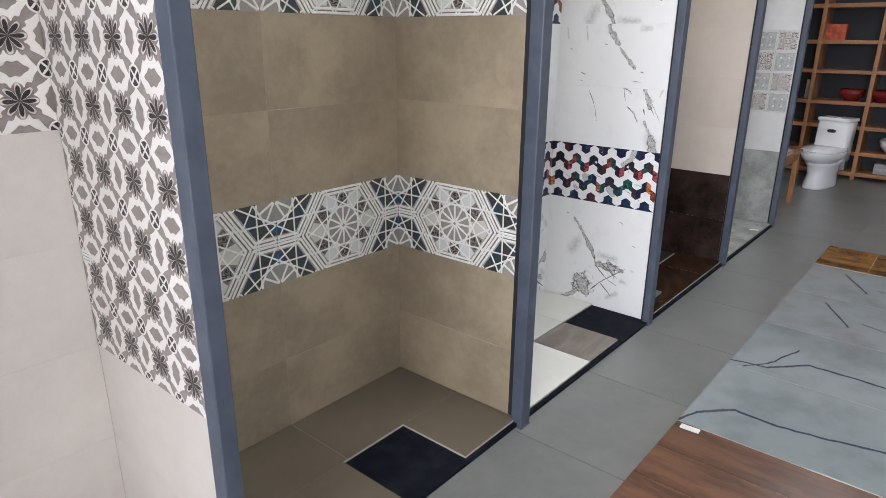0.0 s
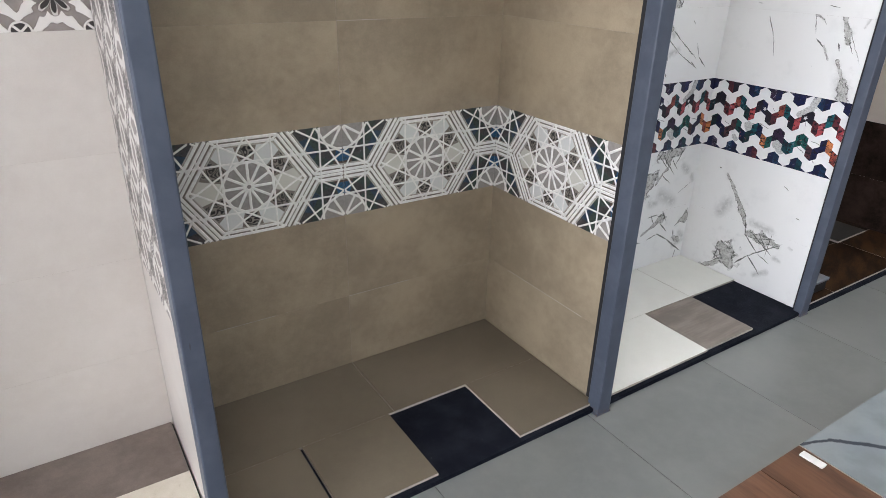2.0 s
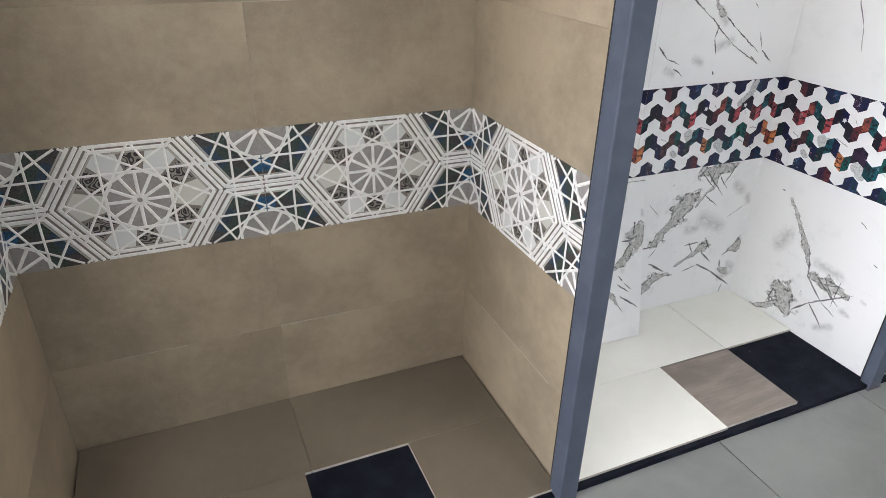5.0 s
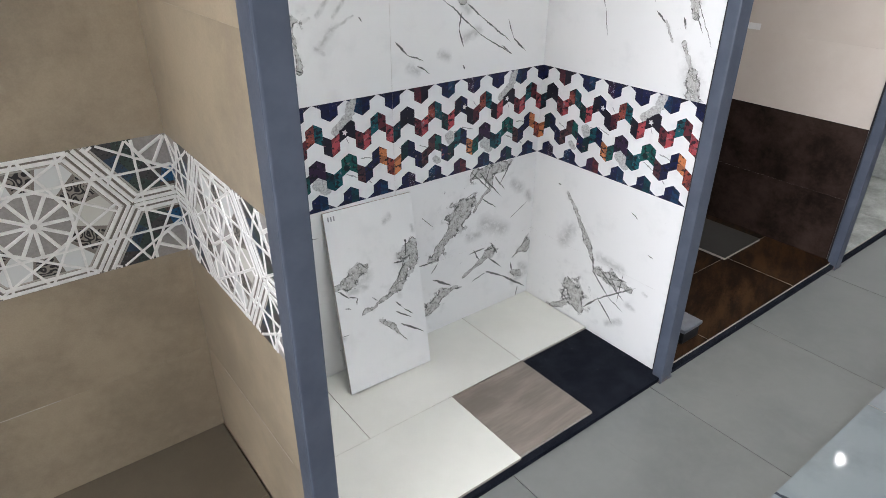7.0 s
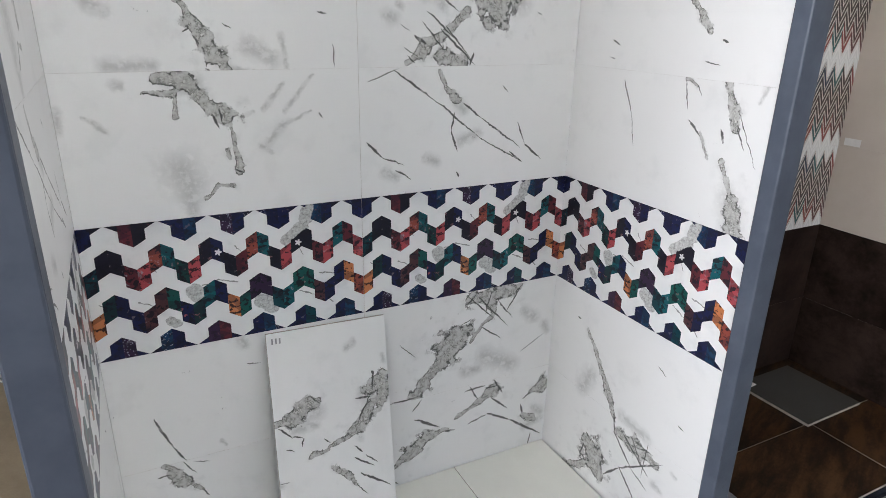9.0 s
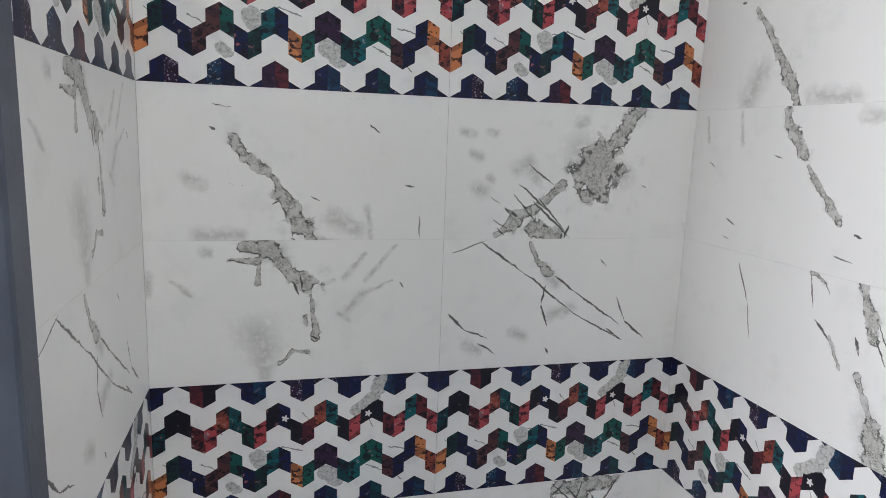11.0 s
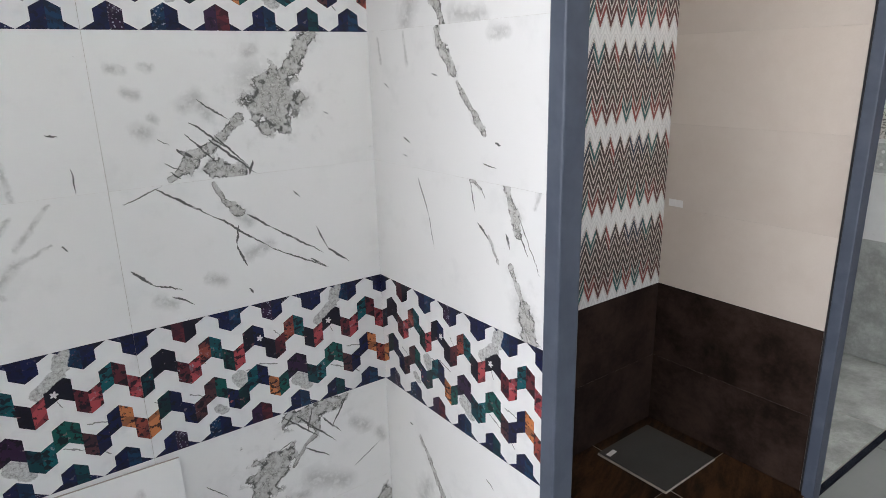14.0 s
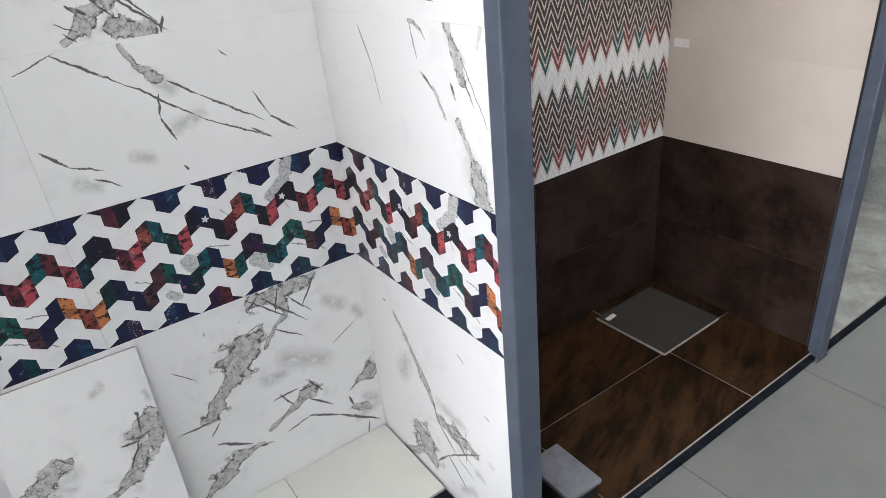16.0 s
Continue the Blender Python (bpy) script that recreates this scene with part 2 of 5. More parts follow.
BODY["RD"] = [
    (0.164, 0.496, 0.227, 0.416, 0.0056, 0.0075), (0.227, 0.416, 0.259, 0.371, 0.0075, 0.011), (0.259, 0.371, 0.298, 0.300, 0.012, 0.0096),
    (0.315, 0.258, 0.387, 0.258, 0.0097, 0.025), (0.387, 0.258, 0.466, 0.255, 0.024, 0.0094), (0.204, 0.162, 0.243, 0.123, 0.017, 0.047),
    (0.243, 0.123, 0.265, 0.083, 0.050, 0.025), (0.198, 0.068, 0.131, 0.017, 0.013, 0.0089), (0.132, 0.013, 0.199, -0.0060, 0.018, 0.0044)]
FINE["RD"] = [
    (0.300, 0.305, 0.311, 0.250, 0.0043), (0.310, 0.255, 0.387, 0.186, 0.0036), (0.331, 0.277, 0.447, 0.203, 0.0038),
    (0.371, 0.280, 0.429, 0.213, 0.0024), (0.343, 0.159, 0.485, 0.271, 0.0034), (0.343, 0.163, 0.417, 0.095, 0.0036),
    (0.387, 0.186, 0.450, 0.160, 0.0023), (0.431, 0.294, 0.423, 0.184, 0.0022), (0.289, 0.098, 0.343, 0.159, 0.0040),
    (0.070, 0.013, 0.121, 0.0050, 0.0034), (0.201, 0.183, 0.226, 0.164, 0.0037), (0.196, 0.140, 0.181, 0.085, 0.0032),
    (0.353, 0.249, 0.451, 0.276, 0.0024), (0.511, 0.403, 0.528, 0.400, 0.0027), (0.427, 0.520, 0.451, 0.506, 0.0022),
    (0.116, 0.517, 0.130, 0.516, 0.0037)]
SMOKE["RD"] = [
    (0.195, 0.371, 0.163, 0.314, 0.024, 0.024), (0.393, 0.083, 0.446, 0.119, 0.0099, 0.012), (0.466, 0.195, 0.489, 0.190, 0.011, 0.0073),
    (0.517, 0.267, 0.528, 0.264, 0.0054, 0.0054), (0.329, 0.317, 0.423, 0.309, 0.015, 0.015)]
BODY["LT"] = [
    (0.0016, 0.349, 0.038, 0.352, 0.0065, 0.013), (0.038, 0.352, 0.088, 0.381, 0.021, 0.020), (0.088, 0.381, 0.113, 0.388, 0.015, 0.0066),
    (0.255, 0.391, 0.285, 0.401, 0.021, 0.024), (0.283, 0.384, 0.273, 0.343, 0.021, 0.014), (0.250, 0.349, 0.228, 0.314, 0.012, 0.021),
    (0.228, 0.314, 0.194, 0.288, 0.019, 0.016), (0.202, 0.282, 0.128, 0.258, 0.0069, 0.0052), (0.128, 0.253, 0.085, 0.248, 0.0051, 0.010),
    (0.136, 0.203, 0.180, 0.167, 0.0053, 0.011), (0.180, 0.167, 0.195, 0.140, 0.0071, 0.0036)]
FINE["LT"] = [
    (0.041, 0.309, 0.068, 0.298, 0.0025), (0.068, 0.298, 0.062, 0.277, 0.0020), (0.011, 0.337, 0.040, 0.305, 0.0033),
    (0.259, 0.433, 0.254, 0.383, 0.0034), (0.209, 0.371, 0.252, 0.366, 0.0034), (0.195, 0.213, 0.246, 0.179, 0.0032),
    (0.226, 0.213, 0.256, 0.186, 0.0023), (0.208, 0.167, 0.287, 0.112, 0.0040), (0.195, 0.140, 0.223, 0.104, 0.0023),
    (0.198, 0.247, 0.217, 0.221, 0.0026), (0.119, 0.284, 0.135, 0.269, 0.0026), (0.025, 0.279, 0.044, 0.269, 0.0020),
    (0.0006, 0.195, 0.025, 0.193, 0.0020), (0.256, 0.434, 0.262, 0.424, 0.0051), (0.094, 0.399, 0.117, 0.377, 0.0025),
    (0.249, 0.375, 0.204, 0.299, 0.0026)]
BODY["CR"] = [
    (0.315, 0.277, 0.443, 0.281, 0.020, 0.023), (0.380, 0.250, 0.392, 0.218, 0.018, 0.0060), (0.392, 0.218, 0.350, 0.188, 0.0060, 0.0060),
    (0.350, 0.188, 0.315, 0.141, 0.0062, 0.0041), (0.277, 0.176, 0.246, 0.135, 0.036, 0.046), (0.246, 0.135, 0.216, 0.093, 0.045, 0.023),
    (0.216, 0.093, 0.165, 0.046, 0.018, 0.016), (0.169, 0.045, 0.150, 0.016, 0.021, 0.023)]
FINE["CR"] = [
    (0.305, 0.285, 0.393, 0.198, 0.0029), (0.336, 0.278, 0.439, 0.168, 0.0030), (0.401, 0.255, 0.453, 0.193, 0.0030),
    (0.476, 0.288, 0.429, 0.214, 0.0030), (0.299, 0.258, 0.329, 0.289, 0.0029), (0.350, 0.182, 0.418, 0.132, 0.0031),
    (0.154, 0.0060, 0.064, 0.0050, 0.0031), (0.286, 0.203, 0.317, 0.216, 0.0020), (0.490, 0.072, 0.569, 0.116, 0.0017),
    (0.097, 0.182, 0.145, 0.131, 0.0016), (0.378, 0.289, 0.359, 0.222, 0.0023)]
SMOKE["CR"] = [
    (0.492, 0.206, 0.529, 0.177, 0.015, 0.019), (0.365, 0.084, 0.458, 0.038, 0.030, 0.022), (0.301, 0.049, 0.345, 0.048, 0.017, 0.013),
    (0.567, 0.148, 0.581, 0.124, 0.013, 0.011)]
BODY["DR"] = [
    (0.404, 0.267, 0.371, 0.244, 0.027, 0.016), (0.371, 0.244, 0.272, 0.197, 0.011, 0.0045), (0.585, 0.233, 0.537, 0.219, 0.028, 0.0094),
    (0.519, 0.137, 0.558, 0.113, 0.012, 0.0096), (0.250, 0.167, 0.200, 0.168, 0.0045, 0.011), (0.192, 0.166, 0.128, 0.126, 0.018, 0.025),
    (0.128, 0.126, 0.080, 0.092, 0.023, 0.0068)]
FINE["DR"] = [
    (0.303, 0.281, 0.374, 0.286, 0.0033), (0.320, 0.291, 0.348, 0.244, 0.0033), (0.403, 0.293, 0.433, 0.241, 0.0034),
    (0.394, 0.237, 0.455, 0.180, 0.0037), (0.537, 0.217, 0.509, 0.200, 0.0028), (0.503, 0.181, 0.513, 0.144, 0.0043),
    (0.317, 0.165, 0.385, 0.184, 0.0028), (0.385, 0.184, 0.470, 0.134, 0.0047), (0.470, 0.134, 0.588, 0.048, 0.0054),
    (0.549, 0.061, 0.540, 0.015, 0.0030), (0.144, 0.232, 0.222, 0.185, 0.0048), (0.240, 0.163, 0.273, 0.159, 0.0045),
    (0.048, 0.063, 0.093, 0.025, 0.0029), (0.134, 0.262, 0.165, 0.295, 0.0026), (0.370, 0.277, 0.427, 0.271, 0.0027)]
SMOKE["DR"] = [
    (0.522, 0.094, 0.583, 0.110, 0.012, 0.012), (0.554, 0.154, 0.581, 0.134, 0.014, 0.014)]
BODY["CL"] = [
    (0.092, -0.0020, 0.109, -0.014, 0.0055, 0.011)]
FINE["CL"] = [
    (0.086, 0.130, 0.118, 0.044, 0.0039), (0.118, 0.044, 0.142, -0.0010, 0.0027), (0.134, -0.0040, 0.160, -0.042, 0.0022),
    (0.157, -0.0070, 0.194, -0.020, 0.0018), (0.301, 0.226, 0.335, 0.219, 0.0020)]
BODY["DL"] = [
    (0.092, 0.298, 0.109, 0.286, 0.0055, 0.011), (0.108, 0.273, 0.134, 0.239, 0.017, 0.017), (0.134, 0.239, 0.148, 0.227, 0.0093, 0.0056),
    (0.155, 0.221, 0.169, 0.205, 0.0077, 0.0038)]
FINE["DL"] = [
    (0.118, 0.344, 0.142, 0.299, 0.0027), (0.134, 0.296, 0.160, 0.258, 0.0022), (0.157, 0.293, 0.194, 0.280, 0.0018),
    (0.077, 0.270, 0.100, 0.271, 0.0027), (0.169, 0.205, 0.182, 0.180, 0.0024), (0.263, 0.085, 0.306, 0.078, 0.0027),
    (0.249, 0.037, 0.266, 0.036, 0.0042)]

SMOKE["LT"] = [
    (0.212, 0.520, 0.193, 0.507, 0.0082, 0.0082), (0.287, 0.470, 0.291, 0.456, 0.0068, 0.0068), (0.051, 0.323, 0.102, 0.326, 0.013, 0.0100),
    (0.072, 0.359, 0.106, 0.359, 0.023, 0.020), (-0.0072, 0.199, 0.0029, 0.188, 0.0067, 0.0084), (0.239, 0.369, 0.282, 0.367, 0.024, 0.021)]
SMOKE["DL"] = [
    (0.301, 0.026, 0.302, 0.0030, 0.013, 0.011)]
SMOKE["CL"] = [
    (0.296, 0.289, 0.300, 0.274, 0.013, 0.0100), (0.224, 0.030, 0.235, 0.015, 0.0054, 0.0036)]

def marble(name, key, seed):
    """White marble print: ragged granular grey veins with dark broken edges, hairlines, soft clouds and small flecks."""
    g = Graph(name, 0.32, spec=0.45)
    p0 = g.v("ADD", g.coord, (seed * 1.3, seed * 0.7, 0.0))
    wob = g.v("SUBTRACT", g.noise(p0, 42, 3, 0.6, True), (0.5, 0.5, 0.5))
    jag = g.v("SUBTRACT", g.noise(p0, 150, 3, 0.7, True), (0.5, 0.5, 0.5))
    flat = g.v("MULTIPLY", g.v("ADD", g.coord, g.v("ADD", g.v("SCALE", wob, scale=0.012), g.v("SCALE", jag, scale=0.007))), (1, 1, 0))
    calm = g.v("MULTIPLY", g.v("ADD", g.coord, g.v("ADD", g.v("SCALE", wob, scale=0.010), g.v("SCALE", jag, scale=0.004))), (1, 1, 0))

    def nearest(strokes, p):
        best = None
        for x0, y0, x1, y1, *w in strokes:
            d = (x1 - x0, y1 - y0, 0.0)
            ln = max(d[0] ** 2 + d[1] ** 2, 1e-8)
            rel = g.v("SUBTRACT", p, (x0, y0, 0.0))
            k = g.m("MULTIPLY", g.v("DOT_PRODUCT", rel, (d[0] / ln, d[1] / ln, 0.0)), 1.0, clamp=True)
            dist = g.v("LENGTH", g.v("SUBTRACT", rel, g.v("SCALE", d, scale=k)))
            if len(w) == 2:
                wide = g.m("ADD", w[0], g.m("MULTIPLY", k, w[1] - w[0]))
            else:
                wide = g.m("MULTIPLY", g.m("SUBTRACT", 1.0, g.m("POWER", g.m("ABSOLUTE", g.m("SUBTRACT", g.m("MULTIPLY", k, 1.7), 0.75)), 2.0)), w[0] * 0.9)
            q = g.m("DIVIDE", dist, wide)
            best = q if best is None else g.m("MINIMUM", best, q)
        return 9.0 if best is None else best
    body_d, fine_d, smoke_d = nearest(BODY.get(key, ()), flat), nearest(FINE.get(key, ()), calm), nearest(SMOKE.get(key, ()), flat)
    speck = g.noise(p0, 240, 4, 0.75)
    lump = g.noise(p0, 60, 4, 0.65)
    swell = g.step(g.noise(p0, 30, 3, 0.6), 0.32, 0.68, 0.55, 1.5)
    body_d = g.m("MULTIPLY", body_d, swell)
    body = g.step(g.m("ADD", body_d, g.m("MULTIPLY", g.m("SUBTRACT", speck, 0.5), 0.8)), 1.15, 0.80)
    rim = g.m("MULTIPLY", g.step(g.m("ABSOLUTE", g.m("SUBTRACT", body_d, 0.92)), 0.24, 0.05), g.step(lump, 0.44, 0.52))
    crack = g.m("MULTIPLY", g.step(g.voronoi(g.v("ADD", p0, g.v("SCALE", jag, scale=0.02)), 90, "DISTANCE_TO_EDGE"), 0.10, 0.02), g.step(lump, 0.46, 0.54))
    line = g.m("MULTIPLY", g.step(fine_d, 1.15, 0.55), g.step(g.noise(p0, 45, 3), 0.32, 0.44, 0.5, 1.0))
    halo = g.m("MULTIPLY", g.step(body_d, 3.2, 0.8), g.step(g.noise(p0, 20, 4, 0.6), 0.46, 0.68))
    haze = g.noise(p0, 48, 4, 0.6)
    smoke = g.m("MULTIPLY", g.step(g.m("ADD", smoke_d, g.m("MULTIPLY", g.m("SUBTRACT", haze, 0.5), 3.2)), 1.9, 0.0), g.step(haze, 0.36, 0.60, 0.3, 1.0))
    clouds = g.step(g.noise(p0, 9, 5, 0.65), 0.52, 0.72)
    fleck = g.m("MULTIPLY", g.step(g.voronoi(g.v("ADD", g.v("MULTIPLY", p0, (0.5, 1.1, 1.0)), g.v("SCALE", jag, scale=0.03)), 13), 0.06, 0.035), g.step(lump, 0.5, 0.6))
    base = g.mix(g.m("MULTIPLY", clouds, 0.25), (0.85, 0.85, 0.84), (0.66, 0.665, 0.66))
    base = g.mix(g.m("MULTIPLY", halo, 0.38), base, (0.55, 0.55, 0.54))
    base = g.mix(g.m("MULTIPLY", smoke, 0.72), base, (0.43, 0.43, 0.415))
    grain = g.m("ADD", g.m("MULTIPLY", speck, 0.55), g.m("MULTIPLY", lump, 0.45))
    inner = g.ramp(grain, [(0.38, (0.08, 0.078, 0.07)), (0.44, (0.30, 0.295, 0.275)), (0.52, (0.47, 0.465, 0.44)), (0.62, (0.68, 0.675, 0.655))])
    col = g.mix(g.m("MULTIPLY", body, g.step(lump, 0.36, 0.56, 0.45, 1.0)), base, inner)
    col = g.mix(g.m("MULTIPLY", g.m("MULTIPLY", crack, body), 0.75), col, (0.075, 0.074, 0.068))
    col = g.mix(g.m("MULTIPLY", rim, 0.9), col, (0.06, 0.06, 0.056))
    col = g.mix(g.m("MULTIPLY", line, 0.94), col, (0.065, 0.066, 0.062))
    col = g.mix(g.m("MULTIPLY", fleck, 0.7), col, (0.18, 0.18, 0.175))
    return g.done(col, g.m("ADD", g.m("MULTIPLY", lump, 0.1), 0.27), speck, 0.0003, 0.12)


def hexagon_print(name):
    """Zigzag bands of hexagon cells, white and many-coloured by turns, as printed on the border tile."""
    g = Graph(name, 0.3, spec=0.28)
    x, y, z = g.split(g.coord)
    cell = g.m("FLOOR", g.m("DIVIDE", g.m("ADD", x, 0.025), 0.05))
    odd = g.m("MODULO", g.m("ADD", cell, 20.0), 2.0)
    a = g.m("ABSOLUTE", g.m("SUBTRACT", g.m("SUBTRACT", x, g.m("MULTIPLY", cell, 0.05)), 0.0))
    peak = g.m("MULTIPLY", a, 0.577)
    up = g.m("SUBTRACT", 0.0257, peak)
    down = g.m("ADD", -0.0257, peak)
    b = g.m("ADD", g.m("MULTIPLY", up, odd), g.m("MULTIPLY", down, g.m("SUBTRACT", 1.0, odd)))
    h = g.m("DIVIDE", g.m("SUBTRACT", g.m("SUBTRACT", 0.2755, y), g.m("MULTIPLY", b, -1.0)), 0.05)
    band = g.m("FLOOR", h)
    white_band = g.m("LESS_THAN", g.m("MODULO", g.m("ADD", band, 20.0), 2.0), 0.5)
    level = g.m("FLOOR", g.m("DIVIDE", g.m("ADD", band, 1.0), 2.0))
    half = g.m("GREATER_THAN", g.m("SUBTRACT", x, g.m("MULTIPLY", cell, 0.05)), 0.0)
    low = g.m("GREATER_THAN", g.m("FRACT", h), 0.5)
    piece = g.m("MODULO", g.m("ADD", g.m("MULTIPLY", cell, 2.0), g.m("ADD", half, 48.0)), 24.0)
    at = g.m("DIVIDE", g.m("ADD", piece, 0.5), 24.0)
    inks = dict(R=(0.40, 0.065, 0.075), r=(0.11, 0.022, 0.030), O=(0.56, 0.20, 0.075), o=(0.27, 0.060, 0.042), T=(0.006, 0.100, 0.120), t=(0.006, 0.045, 0.060),
                G=(0.008, 0.085, 0.075), g=(0.008, 0.042, 0.042), B=(0.010, 0.040, 0.095), N=(0.010, 0.014, 0.060), P=(0.034, 0.016, 0.045), W=(0.080, 0.032, 0.036), K=(0.012, 0.011, 0.020))

    def row(letters):
        return g.ramp(at, [(i / 24, inks[c]) for i, c in enumerate(letters)], True)
    # each letter one half of a cell, from the tile's edge to the right
    c_top = row("NNKKrKKNNBNNPNKNNNNNBNKN")
    c_red = row("RtKKrRoTgRKNKroTKRKKrRTr")
    c_green = row("oOgNNWWGNgTNOGPPtTGGWNNO")
    c_low = row("NNNPNNBNNNPrNNNBNNNtNNNB")
    ink = g.mix(g.m("GREATER_THAN", level, 0.5), c_top, c_red)
    ink = g.mix(g.m("GREATER_THAN", level, 1.5), ink, c_green)
    ink = g.mix(g.m("GREATER_THAN", level, 2.5), ink, c_low)
    edge = g.m("MAXIMUM", g.m("LESS_THAN", level, 0.5), g.m("GREATER_THAN", level, 2.5))
    pick = g.white(g.join(piece, level, 3.0))
    pick2 = g.white(g.join(g.m("ADD", piece, 0.3), g.m("MULTIPLY", level, 1.7), low))
    # painted scraps within the pieces: dark scrolls, pale lace, a slanting fold
    loc = g.v("ADD", g.coord, g.join(g.m("MULTIPLY", pick, 3.0), pick2, 0.0))
    scr = g.noise(loc, 62, 3, 0.6)
    ink = g.mix(g.m("MULTIPLY", g.step(scr, 0.47, 0.43), g.m("SUBTRACT", 0.92, g.m("MULTIPLY", edge, 0.3))), ink, (0.010, 0.009, 0.014))
    lace = g.m("MULTIPLY", g.step(g.voronoi(loc, 210), 0.34, 0.22), g.m("MULTIPLY", g.m("GREATER_THAN", pick, 0.80), edge))
    ink = g.mix(g.m("MULTIPLY", lace, 0.75), ink, (0.46, 0.47, 0.54))
    petals = g.m("MULTIPLY", g.step(scr, 0.60, 0.66), g.m("GREATER_THAN", pick2, 0.45))
    ink = g.mix(g.m("MULTIPLY", petals, g.m("SUBTRACT", 0.7, g.m("MULTIPLY", edge, 0.45))), ink, g.mix(pick, (0.42, 0.12, 0.12), (0.30, 0.33, 0.36)))
    fold = g.m("FRACT", g.m("ADD", g.m("MULTIPLY", g.m("ADD", y, g.m("MULTIPLY", x, g.m("SUBTRACT", g.m("MULTIPLY", pick, 2.4), 1.2))), 17.0), pick2))
    ink = g.mix(g.m("MULTIPLY", g.m("GREATER_THAN", fold, 0.66), 0.45), ink, (0.012, 0.012, 0.024))
    bloom = None
    for fx, fy in ((0.264, 0.214), (0.442, 0.212)):
        rel = g.v("MULTIPLY", g.v("SUBTRACT", g.coord, (fx, fy, 0.0)), (1, 1, 0))
        rx, ry, _rz = g.split(rel)
        lobes = g.m("ADD", 0.0062, g.m("MULTIPLY", g.m("COSINE", g.m("MULTIPLY", g.m("ARCTAN2", ry, rx), 5.0)), 0.0020))
        hit = g.m("LESS_THAN", g.v("LENGTH", rel), lobes)
        bloom = hit if bloom is None else g.m("MAXIMUM", bloom, hit)
    ink = g.mix(bloom, ink, (0.72, 0.70, 0.70))
    n = g.noise(g.coord, 16, 4, 0.6)
    chalk = g.mix(g.step(n, 0.5, 0.75), (0.83, 0.83, 0.825), (0.74, 0.74, 0.74))
    wob = g.v("SUBTRACT", g.noise(g.coord, 45, 3, 0.6, True), (0.5, 0.5, 0.5))
    q = g.v("MULTIPLY", g.v("ADD", g.coord, g.v("SCALE", wob, scale=0.016)), (1, 1, 0))
    stone, line = None, None
    for x0, y0, x1, y1, w in ((0.472, 0.292, 0.462, 0.268, 0.017), (0.455, 0.250, 0.415, 0.222, 0.015), (0.205, 0.132, 0.215, 0.118, 0.019), (0.350, 0.080, 0.372, 0.064, 0.020), (0.150, 0.070, 0.163, 0.060, 0.010),
                              (0.225, 0.140, 0.262, 0.150, 0.0016), (0.262, 0.150, 0.300, 0.136, 0.0016), (0.095, 0.125, 0.140, 0.103, 0.0016), (0.490, 0.130, 0.545, 0.118, 0.0015), (0.110, 0.205, 0.135, 0.188, 0.0013),
                              (0.440, 0.090, 0.480, 0.072, 0.0015), (0.300, 0.225, 0.318, 0.196, 0.0013), (0.020, 0.130, 0.050, 0.118, 0.0015), (0.440, 0.205, 0.452, 0.180, 0.0012), (0.500, 0.060, 0.520, 0.048, 0.0014)):
        d = (x1 - x0, y1 - y0, 0.0)
        rel = g.v("SUBTRACT", q, (x0, y0, 0.0))
        k = g.m("MULTIPLY", g.v("DOT_PRODUCT", rel, tuple(c / (d[0] ** 2 + d[1] ** 2) for c in d)), 1.0, clamp=True)
        r = g.m("DIVIDE", g.v("LENGTH", g.v("SUBTRACT", rel, g.v("SCALE", d, scale=k))), w)
        if w > 0.005:
            stone = r if stone is None else g.m("MINIMUM", stone, r)
        else:
            line = r if line is None else g.m("MINIMUM", line, r)
    grit = g.noise(g.coord, 150, 4, 0.7)
    patch = g.step(stone, 1.0, 0.85)
    chalk = g.mix(g.m("MULTIPLY", patch, 0.9), chalk, g.ramp(grit, [(0.36, (0.22, 0.22, 0.21)), (0.46, (0.44, 0.44, 0.43)), (0.64, (0.62, 0.62, 0.61))]))
    chalk = g.mix(g.m("MULTIPLY", g.step(line, 1.1, 0.5), 0.8), chalk, (0.16, 0.16, 0.155))
    col = g.mix(white_band, ink, chalk)
    smear = g.m("MULTIPLY", g.step(stone, 0.75, 0.5), g.m("GREATER_THAN", y, 0.2))
    col = g.mix(smear, col, chalk)
    return g.done(col, 0.28)


